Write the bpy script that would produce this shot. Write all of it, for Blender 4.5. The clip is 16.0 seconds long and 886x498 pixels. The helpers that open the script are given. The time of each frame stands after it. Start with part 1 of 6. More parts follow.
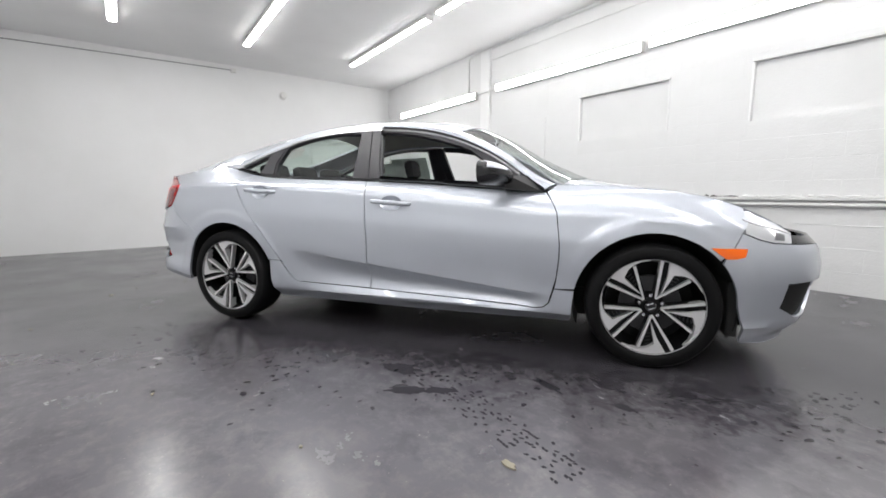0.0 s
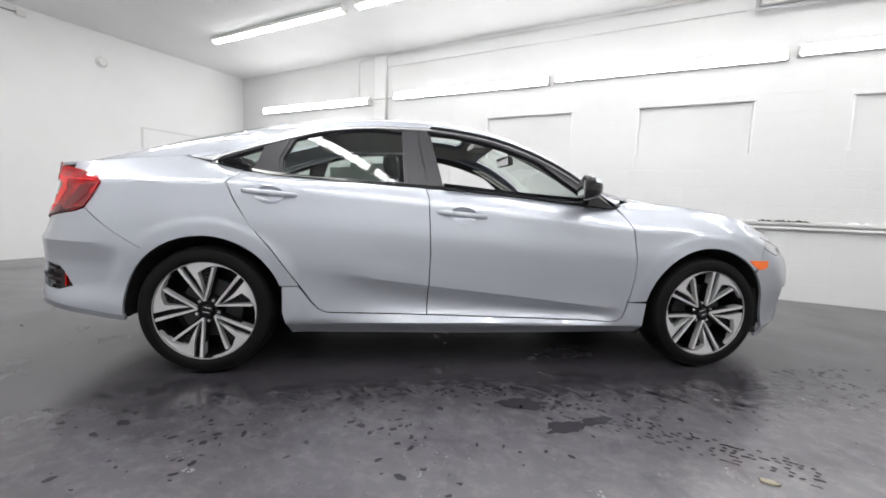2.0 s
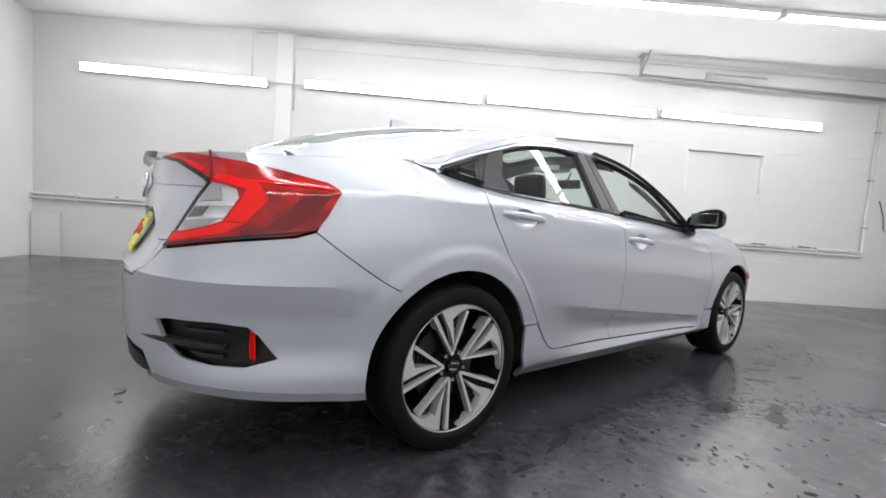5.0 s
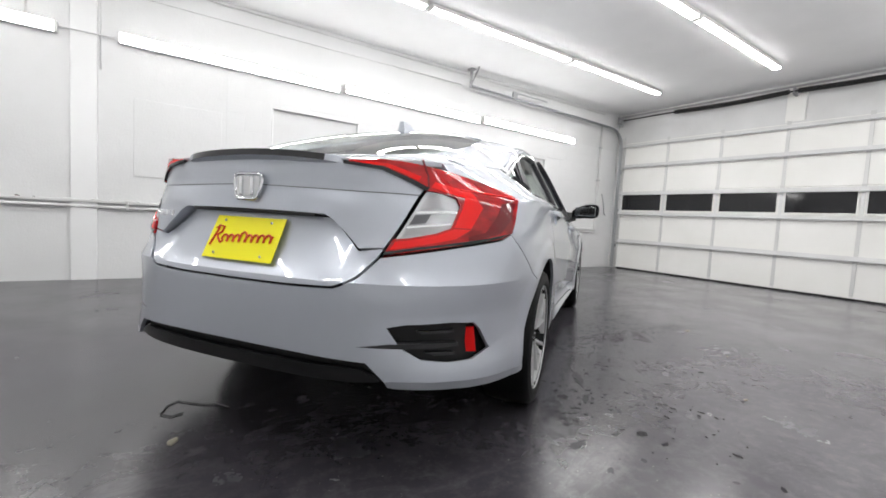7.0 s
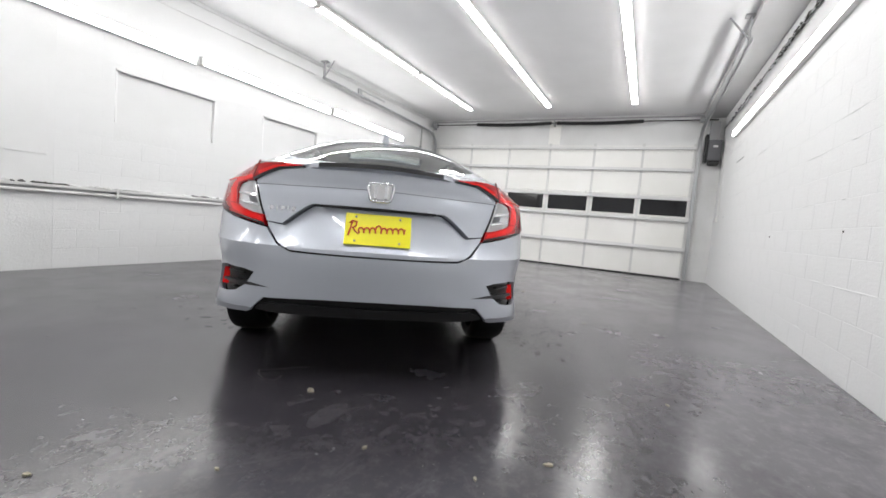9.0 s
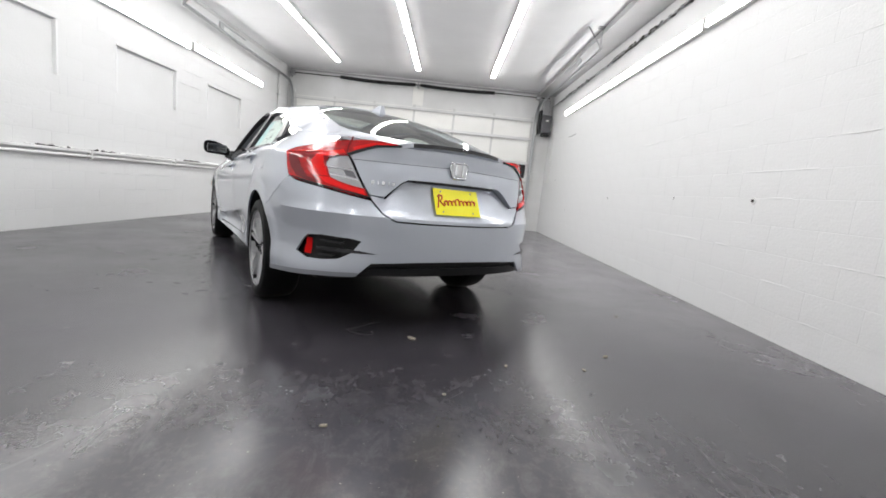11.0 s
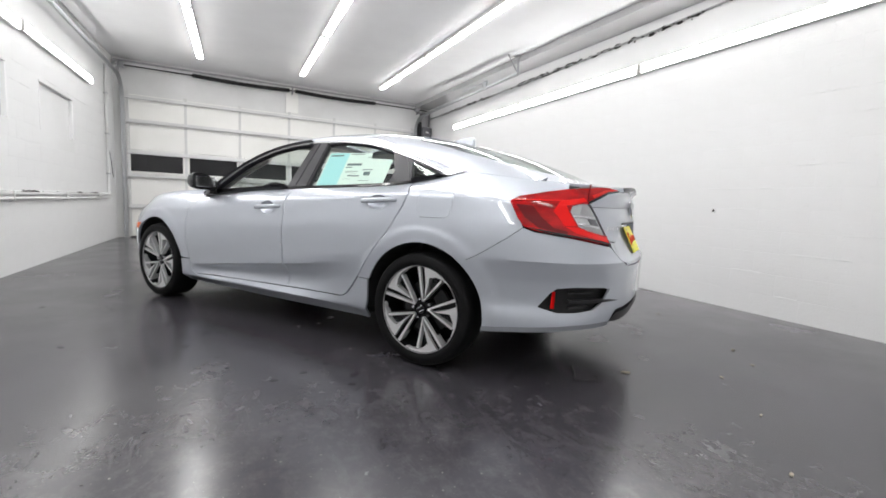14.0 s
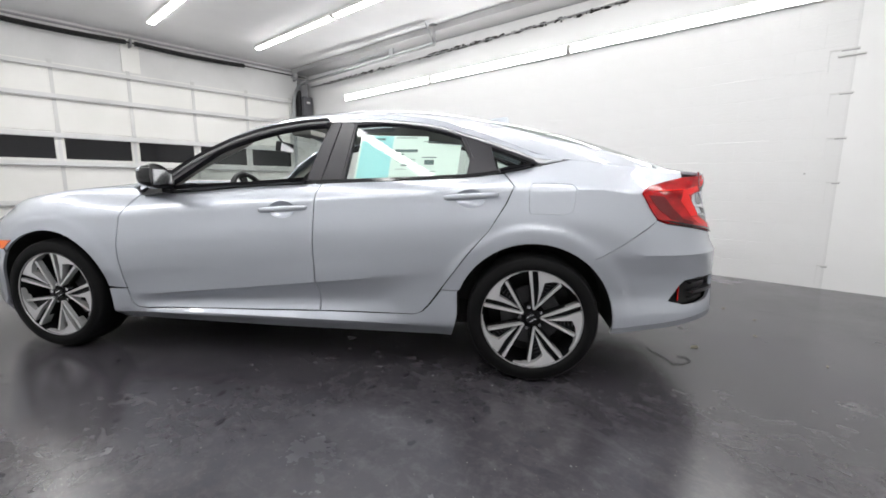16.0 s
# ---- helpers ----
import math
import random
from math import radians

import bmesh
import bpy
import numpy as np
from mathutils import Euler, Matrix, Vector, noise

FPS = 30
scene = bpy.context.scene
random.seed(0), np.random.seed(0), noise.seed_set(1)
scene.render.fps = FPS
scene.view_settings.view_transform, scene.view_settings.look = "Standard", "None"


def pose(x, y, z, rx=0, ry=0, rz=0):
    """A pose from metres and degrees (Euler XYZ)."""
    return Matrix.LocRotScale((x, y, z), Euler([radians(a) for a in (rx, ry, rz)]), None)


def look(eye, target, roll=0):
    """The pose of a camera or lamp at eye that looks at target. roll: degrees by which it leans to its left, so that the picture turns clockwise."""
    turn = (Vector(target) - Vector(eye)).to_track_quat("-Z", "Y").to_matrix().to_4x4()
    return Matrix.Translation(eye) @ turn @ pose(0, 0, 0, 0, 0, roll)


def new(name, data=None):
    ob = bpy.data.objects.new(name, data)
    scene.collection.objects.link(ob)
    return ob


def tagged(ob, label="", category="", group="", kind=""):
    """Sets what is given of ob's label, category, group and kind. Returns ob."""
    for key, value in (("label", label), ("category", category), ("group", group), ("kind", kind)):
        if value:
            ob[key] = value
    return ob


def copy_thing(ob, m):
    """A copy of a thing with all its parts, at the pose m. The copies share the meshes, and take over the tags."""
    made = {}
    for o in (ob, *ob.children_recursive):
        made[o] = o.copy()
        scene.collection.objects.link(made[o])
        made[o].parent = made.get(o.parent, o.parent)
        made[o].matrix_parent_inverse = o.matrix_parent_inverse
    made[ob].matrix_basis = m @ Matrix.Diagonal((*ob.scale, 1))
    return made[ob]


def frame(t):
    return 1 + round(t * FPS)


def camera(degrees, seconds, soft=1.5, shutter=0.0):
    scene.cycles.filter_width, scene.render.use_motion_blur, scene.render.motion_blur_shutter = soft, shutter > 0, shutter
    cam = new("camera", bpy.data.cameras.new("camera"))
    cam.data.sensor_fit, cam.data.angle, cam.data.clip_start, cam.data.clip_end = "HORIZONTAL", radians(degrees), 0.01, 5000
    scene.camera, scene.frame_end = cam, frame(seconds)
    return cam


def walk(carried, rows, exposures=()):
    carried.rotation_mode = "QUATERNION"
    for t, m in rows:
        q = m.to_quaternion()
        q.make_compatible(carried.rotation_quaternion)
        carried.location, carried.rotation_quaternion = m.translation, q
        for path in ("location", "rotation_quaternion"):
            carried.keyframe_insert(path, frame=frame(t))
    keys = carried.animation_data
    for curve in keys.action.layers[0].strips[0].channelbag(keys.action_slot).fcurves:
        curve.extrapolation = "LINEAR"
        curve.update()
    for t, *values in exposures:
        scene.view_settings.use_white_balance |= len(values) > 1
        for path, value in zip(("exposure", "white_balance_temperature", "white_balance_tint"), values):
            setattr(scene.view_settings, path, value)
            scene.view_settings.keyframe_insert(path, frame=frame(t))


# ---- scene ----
cam = camera(93.0, 16.0, soft=1.7)
PATH = [
    (0, (2.614, -2.029, 0.896), (1.031, -0.837, 0.63), -0.2),
    (0.5, (2.328, -2.215, 0.891), (1.01, -0.725, 0.68), 2.7),
    (1, (1.99, -2.42, 0.89), (0.836, -0.812, 0.602), -2.1),
    (1.5, (1.662, -2.603, 0.882), (0.574, -0.939, 0.669), -1.3),
    (2, (1.316, -2.765, 0.878), (0.421, -0.988, 0.676), 2.1),
    (2.5, (0.931, -2.873, 0.881), (0.187, -1.029, 0.668), 2.1),
    (3, (0.559, -2.996, 0.881), (0.063, -1.066, 0.707), 1.3),
    (3.5, (0.196, -3.107, 0.878), (-0.157, -1.15, 0.659), 1.8),
    (4, (-0.15, -3.131, 0.865), (-0.321, -1.152, 0.637), 4.2),
    (4.5, (-0.49, -3.11, 0.867), (-0.429, -1.123, 0.647), 3.2),
    (5, (-0.811, -3.025, 0.879), (-0.692, -1.034, 0.737), 4.2),
    (5.2, (-0.929, -2.991, 0.878), (-0.728, -1.007, 0.722), 4.9),
    (7.3, (-2.382, -2.808, 0.837), (-1.127, -1.259, 0.675), 4.0),
    (7.5, (-2.524, -2.78, 0.829), (-1.197, -1.294, 0.65), 4.8),
    (8, (-2.881, -2.689, 0.829), (-1.355, -1.403, 0.689), 4.4),
    (8.5, (-3.244, -2.579, 0.836), (-1.561, -1.512, 0.673), 3.5),
    (9, (-3.549, -2.411, 0.827), (-1.748, -1.553, 0.688), 4.9),
    (9.5, (-3.848, -2.234, 0.824), (-1.916, -1.725, 0.724), 5.9),
    (10, (-4.073, -1.952, 0.803), (-2.108, -1.614, 0.641), 5.7),
    (10.2, (-4.148, -1.809, 0.798), (-2.178, -1.535, 0.588), 5.6),
    (12.3, (-4.35, -0.277, 0.863), (-2.4, -0.668, 0.655), 4.8),
    (12.5, (-4.29, -0.126, 0.85), (-2.349, -0.56, 0.643), 4.2),
    (13, (-4.127, 0.233, 0.852), (-2.233, -0.387, 0.678), 2.9),
    (13.5, (-3.945, 0.577, 0.86), (-2.134, -0.248, 0.662), 3.6),
    (14, (-3.697, 0.874, 0.899), (-1.916, -0.012, 0.694), 2.6),
    (14.5, (-3.467, 1.16, 0.921), (-1.827, 0.039, 0.691), 1.3),
    (15, (-3.194, 1.402, 0.921), (-1.614, 0.207, 0.651), 2.0),
    (15.5, (-2.914, 1.578, 0.95), (-1.43, 0.261, 0.699), -0.4),
    (16, (-2.611, 1.705, 0.978), (-1.278, 0.247, 0.664), 0.4),
]
walk(cam, [(t, look(eye, target, roll)) for t, eye, target, roll in PATH], exposures=[(0, 0.0), (16, 0.0)])

# ---------------- light of the place ----------------
CEIL_Z, CEIL_SLOPE = 3.285, 0.0185          # ceiling height over x = 0, rise per metre towards the door
Y_LEFT, Y_RIGHT, X_REAR, X_FRONT = 2.93, -3.60, -6.0, 6.45
LAMP_GLOW, WALL_GLOW = 28.5, 20.0

world = bpy.data.worlds.new("world")
scene.world = world
world.use_nodes = True
world.node_tree.nodes["Background"].inputs[0].default_value = (0.02, 0.02, 0.022, 1)
world.node_tree.nodes["Background"].inputs[1].default_value = 0.2

# ---------------- materials ----------------
def mat(name, color, rough=0.5, metal=0.0, **kw):
    m = bpy.data.materials.new(name)
    m.use_nodes = True
    p = m.node_tree.nodes["Principled BSDF"]
    p.inputs["Base Color"].default_value = (*color, 1)
    p.inputs["Roughness"].default_value = rough
    p.inputs["Metallic"].default_value = metal
    for key, value in kw.items():
        p.inputs[key.replace("_", " ")].default_value = value
    return m


class Nodes:
    """Short hand for wiring a material."""

    def __init__(self, m):
        self.t = m.node_tree
        self.p = self.t.nodes["Principled BSDF"]
        self.co = self.t.nodes.new("ShaderNodeTexCoord").outputs["Object"]

    def link(self, a, b):
        self.t.links.new(a, b)

    def noise(self, scale, detail=4, rough=0.55, stretch=None, distort=0.0):
        n = self.t.nodes.new("ShaderNodeTexNoise")
        n.inputs["Scale"].default_value, n.inputs["Detail"].default_value = scale, detail
        n.inputs["Roughness"].default_value, n.inputs["Distortion"].default_value = rough, distort
        src = self.co
        if stretch:
            mp = self.t.nodes.new("ShaderNodeMapping")
            mp.inputs["Scale"].default_value = stretch
            self.link(src, mp.inputs[0])
            src = mp.outputs[0]
        self.link(src, n.inputs["Vector"])
        return n.outputs["Fac"]

    def ramp(self, fac, *stops):
        r = self.t.nodes.new("ShaderNodeValToRGB")
        el = r.color_ramp.elements
        while len(el) < len(stops):
            el.new(0.5)
        for e, (pos, c) in zip(el, stops):
            e.position = pos
            e.color = (*c, 1) if isinstance(c, tuple) else (c, c, c, 1)
        self.link(fac, r.inputs[0])
        return r.outputs[0]

    def mix(self, fac, a, b, kind="MIX"):
        n = self.t.nodes.new("ShaderNodeMix")
        n.data_type, n.blend_type = "RGBA", kind
        for sock, v in ((n.inputs[0], fac), (n.inputs[6], a), (n.inputs[7], b)):
            if isinstance(v, (int, float)):
                sock.default_value = v if sock.type == "VALUE" else (v, v, v, 1)
            elif isinstance(v, tuple):
                sock.default_value = (*v, 1)
            else:
                self.link(v, sock)
        return n.outputs[2]

    def dot(self, v):
        n = self.t.nodes.new("ShaderNodeVectorMath")
        n.operation = "DOT_PRODUCT"
        n.inputs[1].default_value = v
        self.link(self.co, n.inputs[0])
        return n.outputs["Value"]

    def math(self, op, a, b):
        n = self.t.nodes.new("ShaderNodeMath")
        n.operation = op
        n.inputs[2].default_value = 0.0
        for sock, v in zip(n.inputs, (a, b)):
            if isinstance(v, (int, float)):
                sock.default_value = v
            else:
                self.link(v, sock)
        return n.outputs[0]

    def bump(self, height, strength=0.2, dist=0.01):
        b = self.t.nodes.new("ShaderNodeBump")
        b.inputs["Strength"].default_value, b.inputs["Distance"].default_value = strength, dist
        self.link(height, b.inputs["Height"])
        self.link(b.outputs[0], self.p.inputs["Normal"])


def wall_paint(name, base, dirt, bump=0.25):
    """White masonry paint: faint mottling, scuffs and roller texture."""
    m = mat(name, base, 0.55)
    n = Nodes(m)
    big = n.ramp(n.noise(0.9, 5), (0.35, base), (0.75, dirt))
    scuff = n.ramp(n.noise(7, 6, 0.7), (0.66, 0.0), (0.78, 1.0))
    n.link(n.mix(n.math("MULTIPLY", scuff, 0.10), big, (0.45, 0.44, 0.42)), n.p.inputs["Base Color"])
    n.bump(n.math("ADD", n.noise(55, 3), n.math("MULTIPLY", n.noise(9, 4), 1.5)), bump, 0.006)
    return m


M_WALL = wall_paint("wall_paint", (0.755, 0.757, 0.76), (0.69, 0.692, 0.69), 0.35)
M_PLASTER = wall_paint("smooth_plaster", (0.85, 0.852, 0.855), (0.79, 0.792, 0.79), 0.12)
M_CEIL = wall_paint("ceiling_paint", (0.86, 0.86, 0.865), (0.79, 0.79, 0.795), 0.1)
M_TRIM = wall_paint("trim_paint", (0.74, 0.74, 0.74), (0.6, 0.6, 0.59), 0.2)
M_DOORPANEL = wall_paint("door_panel", (0.86, 0.855, 0.83), (0.78, 0.775, 0.74), 0.1)
M_BEAM = wall_paint("beam_paint", (0.46, 0.46, 0.465), (0.36, 0.36, 0.36), 0.2)
M_STEEL = mat("galvanised", (0.45, 0.46, 0.47), 0.42, 0.85)
M_STEELPAINT = mat("grey_steel_paint", (0.36, 0.36, 0.37), 0.5, 0.3)
M_STEELLIGHT = mat("zinc_plated", (0.64, 0.64, 0.63), 0.5, 0.35)
M_SPRING = mat("black_spring", (0.02, 0.02, 0.02), 0.45, 0.4)
M_NIGHT = mat("night_glass", (0.006, 0.006, 0.008), 0.08)
M_BLACKPL = mat("black_plastic", (0.015, 0.015, 0.016), 0.5)
M_GREYPL = mat("grey_plastic", (0.12, 0.12, 0.13), 0.5)
M_WHITEPL = mat("white_plastic", (0.75, 0.75, 0.73), 0.4)
M_CRUD = mat("dark_debris", (0.03, 0.028, 0.025), 0.9)
M_PIPE = wall_paint("pipe_paint", (0.78, 0.78, 0.78), (0.5, 0.5, 0.49), 0.3)

M_LAMP = bpy.data.materials.new("lamp_diffuser")
M_LAMP.use_nodes = True
_p = M_LAMP.node_tree.nodes["Principled BSDF"]
_p.inputs["Base Color"].default_value = (0.9, 0.9, 0.9, 1)
_p.inputs["Emission Color"].default_value = (1.0, 0.993, 0.982, 1)
_p.inputs["Emission Strength"].default_value = LAMP_GLOW

M_LAMPWALL = M_LAMP.copy()
M_LAMPWALL.name = "wall_lamp_diffuser"
M_LAMPWALL.node_tree.nodes["Principled BSDF"].inputs["Emission Strength"].default_value = WALL_GLOW

# sealed dark concrete with a glossy clear coat, worn specks and cloudy stains
M_FLOOR = mat("sealed_concrete", (0.06, 0.06, 0.066), 0.2, Specular_IOR_Level=0.75)
_n = Nodes(M_FLOOR)
_cloud = _n.noise(0.6, 6, 0.6, distort=0.6)
_fine = _n.noise(13, 8, 0.7)
# the concrete is paler on the side of the car that faces the right wall
_pale_side = _n.ramp(_n.math("MULTIPLY", _n.math("ADD", _n.dot((0.559, -0.829, 0)), _n.noise(0.8, 5, 0.6)), 0.3), (0.44, 0.0), (0.74, 1.0))
_base = _n.mix(_pale_side, _n.mix(_cloud, (0.030, 0.027, 0.034), (0.058, 0.055, 0.063)), _n.mix(_cloud, (0.092, 0.086, 0.099), (0.150, 0.142, 0.156)))
_base = _n.mix(_n.math("MULTIPLY", _n.ramp(_fine, (0.48, 0.0), (0.68, 1.0)), 0.40), _base, _n.mix(_pale_side, (0.105, 0.102, 0.108), (0.215, 0.205, 0.21)))
_mid = _n.ramp(_n.noise(4.5, 7, 0.68), (0.52, 0.0), (0.62, 1.0))
_base = _n.mix(_n.math("MULTIPLY", _mid, 0.5), _base, _n.mix(_pale_side, (0.03, 0.027, 0.036), (0.075, 0.068, 0.084)))
_streak = _n.ramp(_n.noise(3.2, 8, 0.72, (1.0, 2.2, 1), 1.2), (0.53, 0.0), (0.66, 1.0))
_base = _n.mix(_n.math("MULTIPLY", _streak, 0.26), _base, _n.mix(_pale_side, (0.125, 0.12, 0.128), (0.19, 0.18, 0.19)))
_speck = _n.ramp(_n.noise(75, 2, 0.5), (0.72, 0.0), (0.755, 1.0))
_base = _n.mix(_n.math("MULTIPLY", _speck, 0.5), _base, (0.36, 0.34, 0.31))
# water that ran off the car: broken dark patches along both flanks, thickest where it dripped
_across, _along = _n.dot((-0.559, 0.829, 0)), _n.dot((0.829, 0.559, 0))
_right = _n.math("MULTIPLY", _n.ramp(_n.math("MULTIPLY", _across, -0.5), (0.36, 0.0), (0.48, 1.0), (0.66, 0.70), (0.90, 0.0)), _n.ramp(_n.math("ADD", _n.math("MULTIPLY", _along, 0.2), 0.5), (0.06, 0.0), (0.24, 0.9), (0.86, 1.0), (0.99, 0.0)))
_left = _n.math("MULTIPLY", _n.ramp(_n.math("MULTIPLY", _across, 0.5), (0.26, 0.0), (0.40, 0.55), (0.80, 0.0)), _n.ramp(_n.math("ADD", _n.math("MULTIPLY", _along, 0.2), 0.5), (0.06, 0.0), (0.24, 1.0), (0.86, 1.0), (0.99, 0.0)))
_band = _n.math("MULTIPLY", _n.math("ADD", _right, _left), 0.34)
_wetn = _n.math("ADD", _n.math("MULTIPLY", _n.noise(1.6, 3, 0.5, distort=0.4), 0.50), _n.math("MULTIPLY", _n.noise(14, 6, 0.64, (1.0, 1.3, 1), 0.5), 0.72))
_wet = _n.ramp(_n.math("ADD", _wetn, _band), (0.87, 0.0), (0.99, 1.0))
_base = _n.mix(_n.math("MULTIPLY", _wet, 0.78), _base, _n.mix(_pale_side, (0.020, 0.018, 0.022), (0.042, 0.038, 0.045)))
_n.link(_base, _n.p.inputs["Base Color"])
_r = _n.ramp(_n.noise(1.7, 6, 0.65), (0.3, 0.17), (0.75, 0.31))
_n.link(_n.mix(_wet, 0.75, 0.3), _n.p.inputs["Specular IOR Level"])
_n.link(_n.mix(_wet, _r, 0.17), _n.p.inputs["Roughness"])
_n.bump(_n.math("ADD", _n.noise(2.4, 3, 0.4), _n.math("MULTIPLY", _fine, 0.10)), 0.07, 0.012)
M_WET = mat("wet_concrete", (0.030, 0.027, 0.033), 0.2, Specular_IOR_Level=0.25)
M_SCRAP = mat("pale_scrap", (0.27, 0.245, 0.19), 0.85)

# ---------------- mesh helpers ----------------
def part(name, bm, material, parent=None, label="", smooth=False, at=None):
    me = bpy.data.meshes.new(name)
    bm.to_mesh(me)
    bm.free()
    for one in material if isinstance(material, (list, tuple)) else (material,):
        me.materials.append(one)
    if smooth:
        me.shade_smooth()
        if smooth is not True:
            me.set_sharp_from_angle(angle=radians(smooth))
    ob = new(name, me)
    if at is not None:
        ob.matrix_basis = at
    ob.parent = parent
    return tagged(ob, label)


def thing(name, label, category, group="", kind="", at=None):
    ob = new(name)
    ob.empty_display_size = 0.1
    if at is not None:
        ob.matrix_basis = at
    return tagged(ob, label, category, group, kind)


def box(bm, x0, x1, y0, y1, z0, z1, bevel=0.0):
    got = bmesh.ops.create_cube(bm, size=1, matrix=Matrix.LocRotScale(((x0 + x1) / 2, (y0 + y1) / 2, (z0 + z1) / 2), None, (x1 - x0, y1 - y0, z1 - z0)))
    if bevel:
        edges = list({e for v in got["verts"] for e in v.link_edges})
        bmesh.ops.bevel(bm, geom=edges, offset=bevel, segments=2, affect="EDGES", profile=0.6)
    return bm


def rod(bm, a, b, r, seg=12, r2=None):
    a, b = Vector(a), Vector(b)
    d = b - a
    m = Matrix.Translation((a + b) / 2) @ d.to_track_quat("Z", "Y").to_matrix().to_4x4()
    bmesh.ops.create_cone(bm, cap_ends=True, segments=seg, radius1=r, radius2=r if r2 is None else r2, depth=d.length, matrix=m)
    return bm


def ball(bm, c, r, sx=1, sy=1, sz=1, seg=12):
    bmesh.ops.create_uvsphere(bm, u_segments=seg, v_segments=seg // 2, radius=r, matrix=Matrix.LocRotScale(c, None, (sx, sy, sz)))
    return bm


def lump(bm, c, rx, ry, rz, rng):
    """A small uneven flake: eight loose corners round a centre."""
    x, y, z = c
    ring = [bm.verts.new((x + rx * math.cos(a) * rng.uniform(0.7, 1.2), y + ry * math.sin(a) * rng.uniform(0.7, 1.2), z + rz * rng.uniform(-0.4, 0.4))) for a in (math.pi * k / 3 for k in range(6))]
    top, low = bm.verts.new((x, y, z + rz)), bm.verts.new((x, y, z - rz))
    for k in range(6):
        bm.faces.new((ring[k], ring[(k + 1) % 6], top))
        bm.faces.new((ring[(k + 1) % 6], ring[k], low))


def pipe(bm, pts, r, seg=8):
    """A round tube along a line of points."""
    pts = [Vector(p) for p in pts]
    rings = []
    for i, p in enumerate(pts):
        d = (pts[min(i + 1, len(pts) - 1)] - pts[max(i - 1, 0)]).normalized()
        u = d.orthogonal().normalized() if i == 0 else (u - d * u.dot(d)).normalized()
        w = d.cross(u)
        rings.append([bm.verts.new(p + r * (math.cos(a) * u + math.sin(a) * w)) for a in (2 * math.pi * k / seg for k in range(seg))])
    for a, b in zip(rings, rings[1:]):
        for k in range(seg):
            bm.faces.new((a[k], a[(k + 1) % seg], b[(k + 1) % seg], b[k]))
    bm.faces.new(rings[0][::-1])
    bm.faces.new(rings[-1])
    return bm


def B():
    return bmesh.new()


def ceil_z(x):
    return CEIL_Z + CEIL_SLOPE * x


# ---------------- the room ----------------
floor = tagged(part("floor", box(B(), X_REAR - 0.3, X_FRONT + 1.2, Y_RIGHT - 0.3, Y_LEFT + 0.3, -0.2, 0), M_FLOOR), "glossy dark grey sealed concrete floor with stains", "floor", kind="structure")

bm = box(B(), X_REAR - 0.3, X_FRONT + 0.3, Y_RIGHT - 0.3, Y_LEFT + 0.3, 0, 0.2)
for v in bm.verts:
    v.co.z += ceil_z(v.co.x)
tagged(part("ceiling", bm, M_CEIL), "smooth light grey painted garage ceiling", "ceiling", kind="structure")

# left wall with three shallow blocked-up window recesses and one more patch
WINDOWS = ((-0.93, 0.24), (1.02, 2.17), (2.98, 4.13))
WIN_LO, WIN_HI = 1.58, 2.15
bm = B()
JOINT = 0.0011
wall_y = Y_LEFT + JOINT
box(bm, X_REAR, X_FRONT, wall_y, Y_LEFT + 0.3, 0, WIN_LO)
box(bm, X_REAR, X_FRONT, wall_y, Y_LEFT + 0.3, WIN_HI, 3.6)
cuts = [X_REAR, *[e for w in WINDOWS for e in w], X_FRONT]
for a, b in zip(cuts[::2], cuts[1::2]):
    box(bm, a, b, wall_y, Y_LEFT + 0.3, WIN_LO, WIN_HI)
wall_left = tagged(part("wall_left", bm, M_WALL), "white painted concrete block wall with blocked windows", "wall", kind="structure")
for i, (a, b) in enumerate(WINDOWS):
    win = tagged(part(f"window_{i + 1}", box(B(), a, b, Y_LEFT + 0.045, Y_LEFT + 0.2, WIN_LO, WIN_HI), M_PLASTER), "blocked-up window recess painted white", "window", kind="structure")
    part("pane", box(B(), a + 0.016, b - 0.016, Y_LEFT + 0.038, Y_LEFT + 0.06, WIN_LO + 0.002, WIN_HI - 0.018, 0.002), M_WALL, win)
    part("window_head", box(B(), a - 0.005, b + 0.005, Y_LEFT - 0.012, Y_LEFT + 0.05, WIN_HI - 0.016, WIN_HI + 0.004, 0.004), M_TRIM, win)
    part("window_jamb", box(B(), b - 0.015, b + 0.004, Y_LEFT - 0.006, Y_LEFT + 0.05, WIN_LO, WIN_HI - 0.018, 0.004), M_PLASTER, win)
    part("window_jamb", box(B(), a - 0.004, a + 0.015, Y_LEFT - 0.004, Y_LEFT + 0.05, WIN_LO, WIN_HI - 0.018, 0.004), M_PLASTER, win)

wall_right = tagged(part("wall_right", box(B(), -2.64, X_FRONT, Y_RIGHT - 0.3, Y_RIGHT - JOINT, 0, 3.6), M_WALL), "white painted concrete block wall with faint joints", "wall", kind="structure")
tagged(part("wall_infill", box(B(), X_REAR, -2.6405, Y_RIGHT - 0.3, Y_RIGHT - 0.004, 0, 3.6), M_PLASTER), "smooth white plastered wall beside the block wall", "wall", kind="structure")
tagged(part("wall_rear", box(B(), X_REAR - 0.3, X_REAR, Y_RIGHT - 0.3, Y_LEFT + 0.3, 0, 3.6), M_PLASTER), "plain smooth white rear wall of the garage", "wall", kind="structure")

